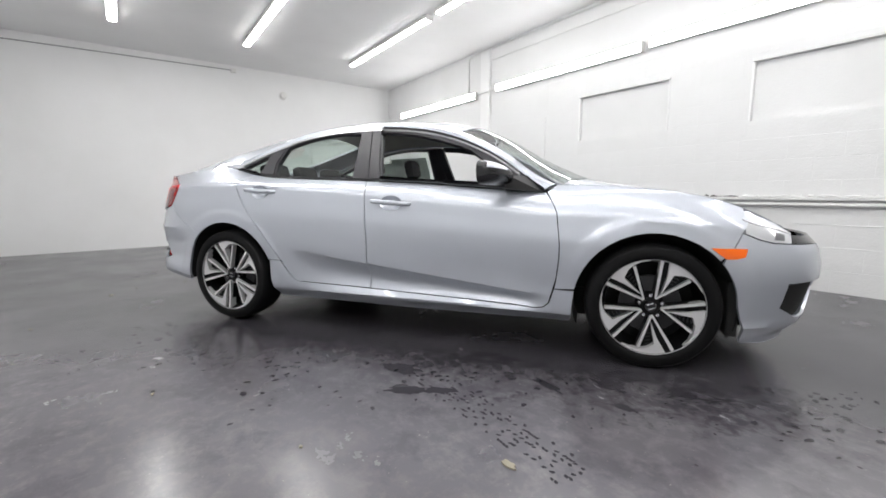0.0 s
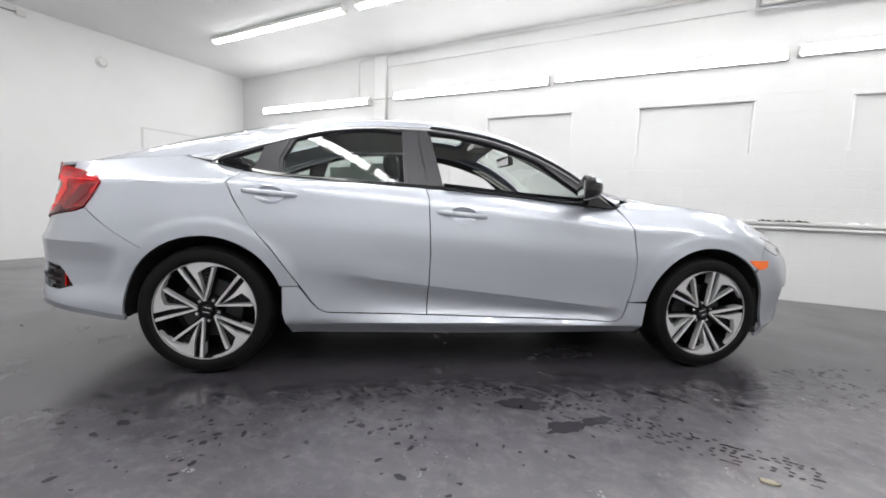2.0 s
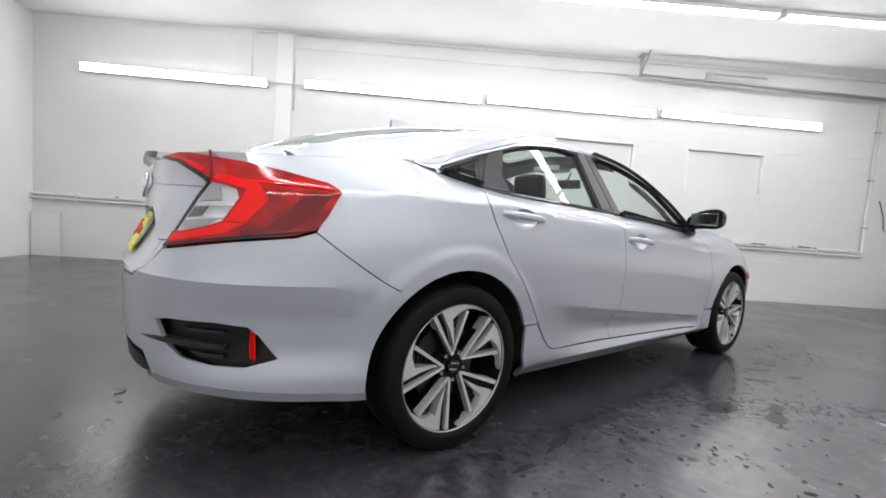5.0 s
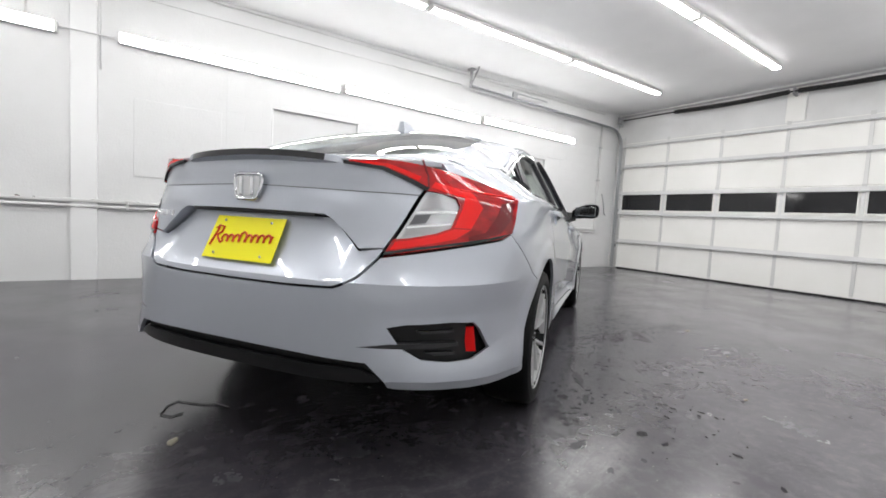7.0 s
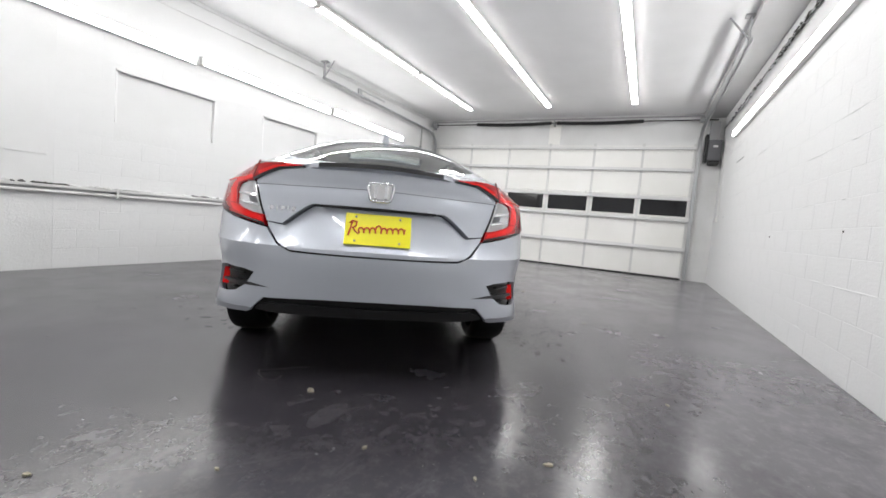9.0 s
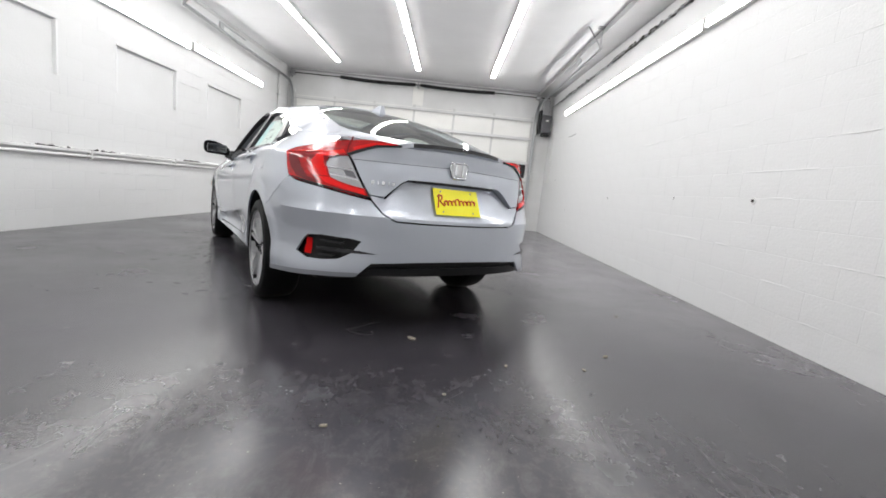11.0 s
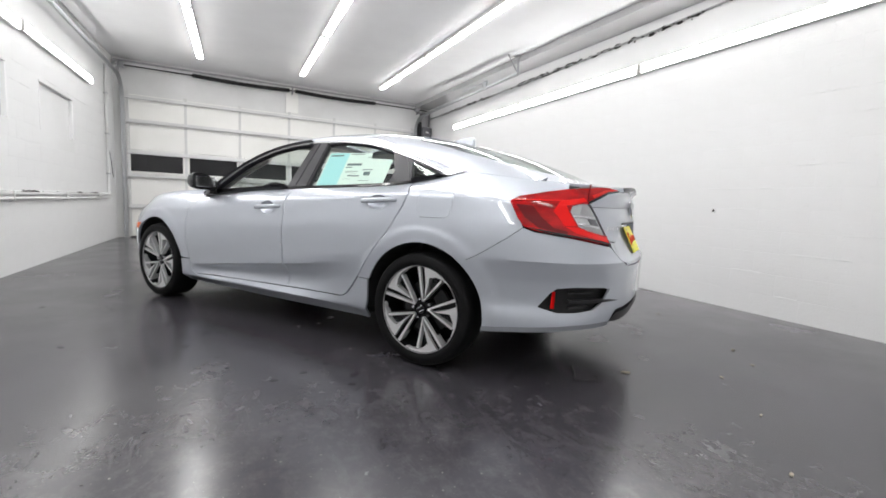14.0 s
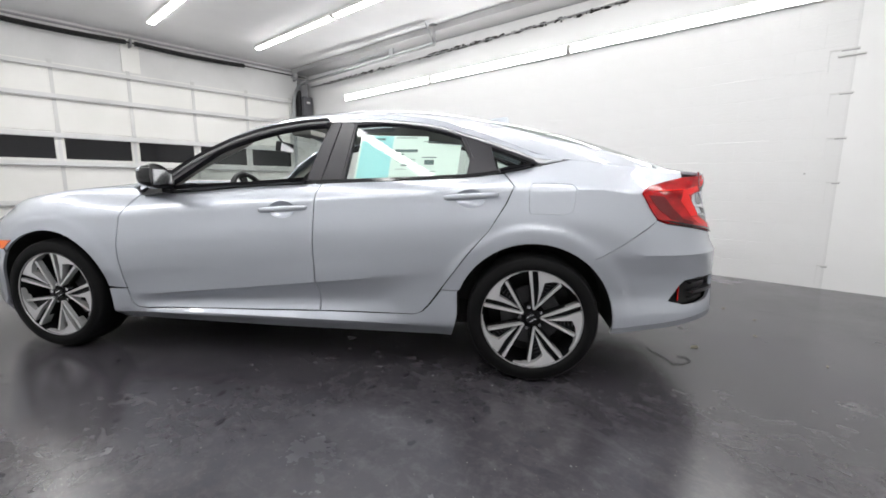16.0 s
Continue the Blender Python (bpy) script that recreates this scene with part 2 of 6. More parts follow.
# front wall round the overhead door
DY0, DY1, DZ = -3.16, 2.74, 2.76
bm = B()
box(bm, X_FRONT, X_FRONT + 0.2, Y_RIGHT - 0.3, DY0 + 0.05, 0, 3.6)
box(bm, X_FRONT, X_FRONT + 0.2, DY1 - 0.05, Y_LEFT + 0.3, 0, 3.6)
box(bm, X_FRONT, X_FRONT + 0.2, DY0 + 0.05, DY1 - 0.05, DZ - 0.04, 3.6)
tagged(part("wall_front", bm, M_TRIM), "off-white front wall round the overhead garage door", "wall", kind="structure")
tagged(part("backdrop", box(B(), X_FRONT + 1.0, X_FRONT + 1.05, -5, 4.5, -0.1, 3.6), M_NIGHT), "dark night outside the garage door windows", "backdrop", kind="structure")

# beam under the ceiling along the right wall, with an old conduit below it
bm = box(B(), X_REAR, X_FRONT, Y_RIGHT, -3.22, -0.09, 0.0)
for v in bm.verts:
    v.co.z += ceil_z(v.co.x)
tagged(part("beam", bm, M_BEAM), "painted timber beam under the ceiling along the wall", "beam", kind="structure")


# ---------------- strip lamps ----------------
def strip_lamp(at, label, group, glow, lip=-0.050):
    """An eight-foot wraparound fluorescent lamp along x; its back lies at z = 0 and it hangs down."""
    ob = thing("strip_lamp", label, "ceiling lamp", group, at=at)
    bm = B()
    prof = [(-0.0515, lip), (-0.051, -0.0505), (-0.046, -0.060), (-0.03, -0.067), (0, -0.070), (0.03, -0.067), (0.046, -0.060), (0.051, -0.0505), (0.0515, lip)]
    ends = [[bm.verts.new((x, y, z)) for y, z in prof] for x in (-1.185, 1.185)]
    for k in range(len(prof) - 1):
        bm.faces.new((ends[0][k], ends[0][k + 1], ends[1][k + 1], ends[1][k]))
    for e in ends:
        bm.faces.new(e)
    bmesh.ops.recalc_face_normals(bm, faces=bm.faces)
    part("diffuser", bm, glow, ob, "glowing white acrylic diffuser", smooth=50)
    part("housing", box(B(), -1.2, 1.2, -0.054, 0.054, lip - 0.001, 0, 0.003), M_WHITEPL, ob)
    for x in (-1.2, 1.2):
        part("end_cap", box(B(), x - 0.012, x + 0.012, -0.054, 0.054, -0.070, 0, 0.008), M_WHITEPL, ob)
    return ob


tilt = -math.degrees(math.atan(CEIL_SLOPE))
first = strip_lamp(pose(4.09, 1.42, ceil_z(4.09) - 0.004, 0, tilt), "lit white eight-foot fluorescent strip lamp on the ceiling", "ceiling strip lamps", M_LAMP, -0.047)
for y in (1.42, -0.33, -1.96):
    for x in (4.09, 1.62, -0.85, -3.45):
        if (x, y) != (4.09, 1.42):
            copy_thing(first, pose(x, y, ceil_z(x) - 0.004, 0, tilt))
wall_first = strip_lamp(pose(-4.17, Y_LEFT - 0.002, 2.52, -90), "lit white fluorescent strip lamp on the block wall", "wall strip lamps", M_LAMPWALL)
wall_first.name = "wall_strip_lamp"
for x, z in ((-1.28, 2.555), (1.2, 2.575), (3.69, 2.6)):
    copy_thing(wall_first, pose(x, Y_LEFT - 0.002, z, -90))
for x in (3.72, 1.275, -1.17):
    copy_thing(wall_first, pose(x, Y_RIGHT + 0.002, 2.66, 90))

# ---------------- the car: materials ----------------
M_PAINT = mat("silver_paint", (0.46, 0.495, 0.56), 0.37, 0.57, Specular_IOR_Level=0.2, Coat_Weight=1.0, Coat_Roughness=0.012, Coat_IOR=1.65)
_n = Nodes(M_PAINT)
_n.link(_n.ramp(_n.noise(900, 1), (0.3, (0.465, 0.495, 0.55)), (0.7, (0.545, 0.575, 0.635))), _n.p.inputs["Base Color"])
M_BLACKGLOSS = mat("gloss_black", (0.012, 0.012, 0.014), 0.12)
M_PILLAR = mat("satin_black_trim", (0.036, 0.035, 0.041), 0.32)
M_RUBBER = mat("tyre_rubber", (0.006, 0.006, 0.0065), 0.6, Specular_IOR_Level=0.14)
M_MACHINED = mat("machined_alloy", (0.74, 0.74, 0.75), 0.34, 0.55)
M_RIMEDGE = mat("worn_rim_edge", (0.42, 0.42, 0.43), 0.4, 0.5)
M_TRIMBRIGHT = mat("satin_bright_trim", (0.78, 0.79, 0.81), 0.25, 0.6)
M_VALANCE = mat("textured_black_plastic", (0.006, 0.006, 0.0065), 0.42, Specular_IOR_Level=0.35)
M_RIMBLACK = mat("black_rim_paint", (0.003, 0.003, 0.0035), 0.4, Specular_IOR_Level=0.2)
M_CHROME = mat("chrome", (0.8, 0.81, 0.83), 0.08, 1.0)
M_DARK = mat("underbody_black", (0.008, 0.008, 0.008), 0.9)
M_RED = mat("red_lens", (0.40, 0.004, 0.006), 0.06, Specular_IOR_Level=0.55)
M_REDDARK = mat("dark_red_lens", (0.15, 0.002, 0.005), 0.06, Specular_IOR_Level=0.5)
M_LENS = mat("clear_lens", (0.60, 0.61, 0.63), 0.14, 0.3, Coat_Weight=1.0)
M_REDBRIGHT = mat("bright_red_lens", (0.85, 0.012, 0.012), 0.12, Specular_IOR_Level=0.3)
M_LIP = mat("lip_shade_grey", (0.21, 0.22, 0.245), 0.35)
M_BLADE = mat("blade_and_spoiler_shade", (0.02, 0.02, 0.022), 0.35)
M_DISC = mat("brake_iron", (0.045, 0.045, 0.048), 0.5, 0.5)
M_AMBER = mat("amber_lens", (0.95, 0.16, 0.01), 0.15)
M_YELLOW = mat("yellow_plate", (0.93, 0.86, 0.01), 0.35)
M_PLATERED = mat("plate_red_print", (0.60, 0.055, 0.01), 0.4)
M_SEAT = mat("black_cloth", (0.02, 0.02, 0.022), 0.9)
M_LINER = mat("grey_headliner", (0.66, 0.66, 0.63), 0.9)
M_DASH = mat("dark_dash", (0.025, 0.026, 0.028), 0.6)
M_PAPER = mat("sticker_paper", (0.82, 0.92, 0.87), 0.6)
M_PAPERBLUE = mat("sticker_blue", (0.42, 0.80, 0.83), 0.6)
M_INK = mat("sticker_ink", (0.12, 0.17, 0.17), 0.6)
M_GLASS = bpy.data.materials.new("car_glass")
M_GLASS.use_nodes = True
_t = M_GLASS.node_tree
_t.nodes.remove(_t.nodes["Principled BSDF"])
_clear, _gloss, _face, _pow, _add, _mixs = (_t.nodes.new("ShaderNode" + k) for k in ("BsdfTransparent", "BsdfGlossy", "LayerWeight", "Math", "Math", "MixShader"))
_clear.inputs[0].default_value = (0.80, 0.87, 0.835, 1)
_gloss.inputs["Roughness"].default_value = 0.015
_face.inputs[0].default_value = 0.5
_pow.operation, _add.operation = "POWER", "MULTIPLY_ADD"
_pow.inputs[1].default_value = 3.5
_add.inputs[1].default_value, _add.inputs[2].default_value = 0.85, 0.05
_t.links.new(_face.outputs["Facing"], _pow.inputs[0])
_t.links.new(_pow.outputs[0], _add.inputs[0])
_t.links.new(_add.outputs[0], _mixs.inputs[0])
_t.links.new(_clear.outputs[0], _mixs.inputs[1])
_t.links.new(_gloss.outputs[0], _mixs.inputs[2])
_t.links.new(_mixs.outputs[0], _t.nodes["Material Output"].inputs[0])
_n = Nodes(M_RUBBER)
_n.bump(_n.noise(120, 2), 0.15, 0.002)
_n = Nodes(M_RED)
_n.link(_n.ramp(_n.noise(7, 3, 0.5, (1.0, 1.0, 2.5)), (0.36, (0.22, 0.003, 0.005)), (0.62, (0.56, 0.006, 0.008))), _n.p.inputs["Base Color"])
_n.bump(_n.noise(3, 1, 0.5, (60.0, 60.0, 3.0)), 0.12, 0.003)
_n = Nodes(M_SEAT)
_n.bump(_n.noise(300, 2), 0.3, 0.002)


# ---------------- the car: form ----------------
class Curve:
    """A smooth line through a few keys, with no overshoot."""

    def __init__(self, *keys):
        keys = sorted(keys)
        self.x = [k[0] for k in keys]
        self.y = [k[1] for k in keys]
        n = len(keys)
        d = [(self.y[i + 1] - self.y[i]) / (self.x[i + 1] - self.x[i]) for i in range(n - 1)]
        self.m = [d[0]] + [0.0 if a * b <= 0 else 2 * a * b / (a + b) for a, b in zip(d, d[1:])] + [d[-1]]

    def __call__(self, t):
        x, y, m = self.x, self.y, self.m
        if t <= x[0]:
            return y[0]
        if t >= x[-1]:
            return y[-1]
        i = 0
        while x[i + 1] < t:
            i += 1
        h = x[i + 1] - x[i]
        s = (t - x[i]) / h
        return (1 + 2 * s) * (1 - s) ** 2 * y[i] + s * (1 - s) ** 2 * h * m[i] + s * s * (3 - 2 * s) * y[i + 1] + s * s * (s - 1) * h * m[i + 1]


def ramp01(a, b, t):
    s = min(1, max(0, (t - a) / (b - a)))
    return s * s * (3 - 2 * s)


# top edge of the sides (fender line, roof rail, tail shoulder) and the middle line of the car
EDGE = Curve((2.25, 0.60), (2.1, 0.645), (1.97, 0.69), (1.878, 0.75), (1.7, 0.835), (1.53, 0.88), (1.19, 0.925), (0.95, 0.935), (0.84, 0.935), (0.72, 0.985), (0.59, 1.08), (0.49, 1.14), (0.34, 1.215), (0.18, 1.27), (0.02, 1.305), (-0.2, 1.33), (-0.4, 1.338), (-0.6, 1.332), (-0.8, 1.31), (-1.0, 1.256), (-1.2, 1.185), (-1.4, 1.115), (-1.52, 1.093), (-1.7, 1.075), (-1.9, 1.052), (-2.1, 1.037), (-2.2, 1.03), (-2.3, 1.025))
SPINE = Curve((2.27, 0.60), (2.15, 0.665), (2.05, 0.72), (1.9, 0.80), (1.7, 0.87), (1.4, 0.93), (1.1, 0.975), (1.0, 1.0), (0.9, 1.045), (0.752, 1.115), (0.58, 1.22), (0.4, 1.31), (0.217, 1.368), (-0.07, 1.408), (-0.35, 1.42), (-0.6, 1.416), (-0.856, 1.397), (-1.215, 1.34), (-1.576, 1.255), (-1.94, 1.13), (-2.04, 1.083), (-2.1, 1.064), (-2.2, 1.045), (-2.275, 1.03))
BELT = Curve((2.3, 0.60), (1.7, 0.835), (1.2, 0.90), (0.9, 0.895), (0.82, 0.90), (0.52, 0.917), (0.1, 0.952), (-0.26, 0.969), (-0.75, 0.99), (-1.03, 1.005), (-1.2, 1.028), (-1.37, 1.062), (-1.52, 1.09), (-1.7, 1.074), (-1.9, 1.051), (-2.1, 1.036), (-2.3, 1.024))
SHOULDER = Curve((2.3, 0.56), (1.9, 0.68), (1.5, 0.75), (1.2, 0.775), (0.877, 0.782), (0.3, 0.834), (-0.23, 0.881), (-0.75, 0.921), (-1.24, 0.956), (-1.55, 0.953), (-1.83, 0.938), (-2.1, 0.925), (-2.3, 0.915))
BELT_Y = Curve((2.3, 0.80), (1.5, 0.775), (0.9, 0.765), (0.5, 0.79), (-0.3, 0.80), (-0.9, 0.768), (-1.2, 0.722), (-1.45, 0.672), (-1.65, 0.682), (-1.9, 0.722), (-2.06, 0.785), (-2.15, 0.88), (-2.27, 0.97))
FLANK = Curve((0.0, 0.775), (0.06, 0.812), (0.105, 0.848), (0.125, 0.862), (0.16, 0.865), (0.2, 0.866), (0.35, 0.868), (0.55, 0.880), (0.75, 0.886), (0.92, 0.873), (1.0, 0.866))
TAIL_X = Curve((0.17, -2.27), (0.25, -2.32), (0.33, -2.352), (0.42, -2.360), (0.5, -2.361), (0.56, -2.363), (0.60, -2.364), (0.648, -2.363), (0.652, -2.3595), (0.70, -2.333), (0.8, -2.304), (0.9, -2.292), (1.0, -2.279), (1.06, -2.27))
NOSE_X = Curve((0.17, 2.12), (0.25, 2.2), (0.4, 2.25), (0.5, 2.262), (0.6, 2.25), (0.7, 2.18), (0.8, 2.05))
TAIL_P = Curve((0.3, 3.5), (0.45, 3.35), (0.62, 3.15), (0.8, 3.05), (0.95, 2.8), (1.06, 2.65))
X0R, X0F, NOSE_P, WHEEL_X, WHEEL_Z = -1.35, 1.35, 2.6, 1.35, 0.318
REAR_ARC, FRONT_ARC = 1.45, 1.35


def flank(x, z):
    """Half the width of the body at the middle stretch."""
    sh, be, yb = SHOULDER(x), BELT(x), BELT_Y(x)
    if z >= be:
        return yb - 0.55 * (z - be) - 0.05 * (z - be) ** 2
    if z >= sh:
        d = (z - sh) / (be - sh)
        a = 0.42 * ramp01(-1.2, -1.5, x)
        return 0.866 + (yb - 0.866) * ((0.50 + a) * d + (0.50 - a) * d * d)
    y = FLANK(max(0, (z - 0.17) / (sh - 0.17)))
    if x > 1.3 and z < 0.27:
        y += 0.07 * ramp01(1.3, 1.6, x) * ramp01(0.27, 0.15, z)
    for wx in (-WHEEL_X, WHEEL_X):
        r = math.hypot(x - wx, z - WHEEL_Z)
        y += 0.008 * ramp01(0.474, 0.440, r)
    if -0.9 < x < 0.85 and z > 0.24:
        cr = 0.463 - 0.111 * (x + 0.244)
        k = ramp01(-0.9, -0.3, x) * ramp01(0.86, 0.62, x)
        if z < cr:
            y -= 0.047 * k * math.sin(math.pi * min(1.0, (cr - z) / (cr - 0.255)) ** 0.95)
        else:
            y += 0.006 * k * ramp01(cr + 0.12, cr, z)
    if x < -1.55 and z < 0.648:
        k = ramp01(-1.55, -1.95, x)
        y += k * (-0.021 * min(1.0, (0.648 - z) / 0.1) + 0.018 * ramp01(0.45, 0.34, z))
    return y


def side_y(x, z):
    """Half the width anywhere, the rounded ends included."""
    if x < X0R:
        p = TAIL_P(z)
        c = (X0R - x) / (X0R - TAIL_X(z))
        return flank(x, z) * max(0.0, 1 - c**p) ** (1 / p)
    if x > X0F:
        c = (x - X0F) / (NOSE_X(z) - X0F)
        return flank(x, z) * max(0.0, 1 - c**NOSE_P) ** (1 / NOSE_P)
    return flank(x, z)


def skin(u, z):
    """The side and end skin: u is x along the flank, and runs on round the corners to the middle of tail and nose."""
    if u < X0R:
        p = TAIL_P(z)
        a = math.pi / 2 * max(0.0, 1 - (X0R - u) / REAR_ARC)
        x = X0R - (X0R - TAIL_X(z)) * max(0.0, math.cos(a)) ** (2 / p)
        return x, flank(x, z) * max(0.0, math.sin(a)) ** (2 / p), z
    if u > X0F:
        a = math.pi / 2 * max(0.0, 1 - (u - X0F) / FRONT_ARC)
        x = X0F + (NOSE_X(z) - X0F) * max(0.0, math.cos(a)) ** (2 / NOSE_P)
        return x, flank(x, z) * max(0.0, math.sin(a)) ** (2 / NOSE_P), z
    return u, flank(u, z), z


def ux(x, z):
    """The u of the skin at a given x."""
    if x < X0R:
        c = min(1.0, (X0R - x) / (X0R - TAIL_X(z)))
        return X0R - REAR_ARC * (1 - math.acos(c ** (TAIL_P(z) / 2)) / (math.pi / 2))
    if x > X0F:
        c = min(1.0, (x - X0F) / (NOSE_X(z) - X0F))
        return X0F + FRONT_ARC * (1 - math.acos(c ** (NOSE_P / 2)) / (math.pi / 2))
    return x


def uy(y, z, front=False):
    """The u of the skin at a given distance y from the middle, at the tail or the nose."""
    lo, hi = (X0F, X0F + FRONT_ARC) if front else (X0R - REAR_ARC, X0R)
    for _ in range(40):
        mid = (lo + hi) / 2
        if (skin(mid, z)[1] < y) == (not front):
            lo = mid
        else:
            hi = mid
    return (lo + hi) / 2


def tail(*pts):
    return [(uy(y, z), z) for y, z in pts]


def flanks(*pts):
    return [(ux(x, z), z) for x, z in pts]


def roof_point(x, q):
    """The top skin: q runs from 0 at the middle to 1 at the edge."""
    ze, zs = EDGE(x), SPINE(x)
    y = side_y(x, ze)
    return x, q * y, ze + (zs - ze) * (1 - abs(q) ** (2.3 + 0.75 * ramp01(-0.9, -1.35, x) - 0.4 * ramp01(-1.8, -2.1, x)))


def clip(poly, axis, bound, keep_more):
    out = []
    for i, b in enumerate(poly):
        a = poly[i - 1]
        ia, ib = (a[axis] >= bound) == keep_more, (b[axis] >= bound) == keep_more
        if ia != ib and a[axis] != b[axis]:
            t = (bound - a[axis]) / (b[axis] - a[axis])
            out.append(tuple(a[k] + t * (b[k] - a[k]) if k != axis else bound for k in (0, 1)))
        if ib:
            out.append(b)
    return out


def cut_half(poly, p, q, inside):
    """The part of a small polygon to one side of the line p-q."""
    def side(c):
        return (q[0] - p[0]) * (c[1] - p[1]) - (q[1] - p[1]) * (c[0] - p[0])
    out = []
    for i, b in enumerate(poly):
        a = poly[i - 1]
        sa, sb = side(a), side(b)
        if ((sa >= 0) == inside) != ((sb >= 0) == inside) and sa != sb:
            t = sa / (sa - sb)
            out.append((a[0] + t * (b[0] - a[0]), a[1] + t * (b[1] - a[1])))
        if (sb >= 0) == inside:
            out.append(b)
    return out


def area(poly):
    return sum(poly[i - 1][0] * p[1] - p[0] * poly[i - 1][1] for i, p in enumerate(poly)) / 2


def rounded(poly, rounds=1, keep=0.22):
    """Softens the corners of an outline."""
    for _ in range(rounds):
        out = []
        for i, b in enumerate(poly):
            a, c = poly[i - 1], poly[(i + 1) % len(poly)]
            out.append((b[0] + keep * (a[0] - b[0]), b[1] + keep * (a[1] - b[1])))
            out.append((b[0] + keep * (c[0] - b[0]), b[1] + keep * (c[1] - b[1])))
        poly = out
    return poly


def sheet(bm, surface, outline, step, side=1, holes=(), sink=0.0, depth=0.014, sag=None):
    """A panel of the skin: the outline, in the skin's own coordinates, filled with a fine grid, laid on the surface, with turned-in edges.
    sink lays it deeper; sag(u, v) adds a depth of its own."""
    du, dv = step if isinstance(step, tuple) else (step, step)
    us, vs = [p[0] for p in outline], [p[1] for p in outline]
    verts, faces = {}, []
    holes = [h if area(h) > 0 else h[::-1] for h in holes]

    def place(u, v):
        x, y, z = surface(u, v)
        d = sink + (sag(u, v) if sag else 0.0)
        if d:
            e = 0.003
            a, b = Vector(surface(u + e, v)) - Vector(surface(u - e, v)), Vector(surface(u, v + e)) - Vector(surface(u, v - e))
            n = a.cross(b)
            n = n.normalized() if n.length > 1e-12 else Vector((0, 1, 0))
            if n.dot(Vector((x * 0.12, y, (z - 0.6) * 0.6))) < 0:
                n = -n
            x, y, z = Vector((x, y, z)) - n * d
        return Vector((x, y * side, z))

    def vert(p):
        key = (round(p[0], 5), round(p[1], 5))
        if key not in verts:
            verts[key] = bm.verts.new(place(*p))
        return verts[key]

    i0, i1 = math.floor(min(us) / du), math.ceil(max(us) / du)
    for i in range(i0, i1):
        strip = clip(clip(outline, 0, i * du, True), 0, (i + 1) * du, False)
        if len(strip) < 3:
            continue
        sv = [p[1] for p in strip]
        for j in range(math.floor(min(sv) / dv), math.ceil(max(sv) / dv)):
            cell = clip(clip(strip, 1, j * dv, True), 1, (j + 1) * dv, False)
            pieces = [cell] if len(cell) > 2 else []
            for h in holes:
                left = []
                for piece in pieces:
                    for k in range(len(h)):
                        outer = cut_half(piece, h[k - 1], h[k], False)
                        if len(outer) > 2 and abs(area(outer)) > 1e-9:
                            left.append(outer)
                        piece = cut_half(piece, h[k - 1], h[k], True)
                        if len(piece) < 3:
                            break
                pieces = left
            for piece in pieces:
                if abs(area(piece)) < 1e-8:
                    continue
                ring = []
                for p in piece:
                    v = vert(p)
                    if v not in ring:
                        ring.append(v)
                if len(ring) > 2:
                    try:
                        faces.append(bm.faces.new(ring))
                    except ValueError:
                        pass
    bmesh.ops.recalc_face_normals(bm, faces=faces)
    if faces:
        mid = max(faces, key=lambda f: f.calc_area())
        c = mid.calc_center_median()
        if mid.normal.dot(Vector((c.x * 0.12, c.y, (c.z - 0.6) * 0.6))) < 0:
            bmesh.ops.reverse_faces(bm, faces=faces)
    if depth:
        rim = [e for f in faces for e in f.edges if len(e.link_faces) == 1]
        bm.normal_update()
        inner = {}
        for e in rim:
            for v in e.verts:
                if v not in inner:
                    inner[v] = (bm.verts.new(v.co), bm.verts.new(v.co - v.normal * depth))
        for e in set(rim):
            a, b = e.verts
            bm.faces.new((inner[a][0], inner[b][0], inner[b][1], inner[a][1]))
    return bm


def arch(sx, a0, a1, r=0.379, n=14):
    return [(sx * WHEEL_X + r * math.cos(radians(a0 + (a1 - a0) * k / n)), WHEEL_Z + r * math.sin(radians(a0 + (a1 - a0) * k / n))) for k in range(n + 1)]


def arch_u(*a):
    return flanks(*arch(*a))


def along(curve, x0, x1, n, lift=0.0):
    return [(x0 + (x1 - x0) * k / n, curve(x0 + (x1 - x0) * k / n) + lift) for k in range(n + 1)]


car = thing("car", "silver-grey four-door sedan with both front windows open", "car", at=pose(0, 0, 0, 0, 0, 34))
BODY_STEP = (0.024, 0.013)

# ---- outlines on the flank ----
WIN_TOP = Curve((-1.5, 1.082), (-1.37, 1.098), (-1.236, 1.147), (-1.118, 1.187), (-0.998, 1.224), (-0.876, 1.262), (-0.751, 1.286), (-0.527, 1.306), (-0.3, 1.309), (-0.17, 1.302), (0.025, 1.279), (0.184, 1.243), (0.341, 1.188), (0.492, 1.115), (0.593, 1.052), (0.716, 0.962), (0.80, 0.908))
REAR_DOOR = [(-1.196, 1.02), (-1.245, 0.962), (-1.210, 0.882), (-1.134, 0.752), (-1.035, 0.643), (-0.889, 0.44), (-0.845, 0.379), (-0.808, 0.336), (-0.78, 0.322), (-0.753, 0.318), (-0.2535, 0.303), (-0.2475, 0.638), (-0.2615, 0.92), (-0.2755, 0.964)] + along(BELT, -0.3, -1.15, 10, -0.004)
FRONT_DOOR = [(-0.270, 0.963), (-0.256, 0.92), (-0.242, 0.638), (-0.248, 0.303), (0.304, 0.287), (0.77, 0.272), (0.815, 0.278), (0.845, 0.302), (0.882, 0.439), (0.894, 0.55), (0.894, 0.624), (0.875, 0.789), (0.85, 0.84), (0.812, 0.893)] + along(BELT, 0.76, -0.22, 10, -0.004)
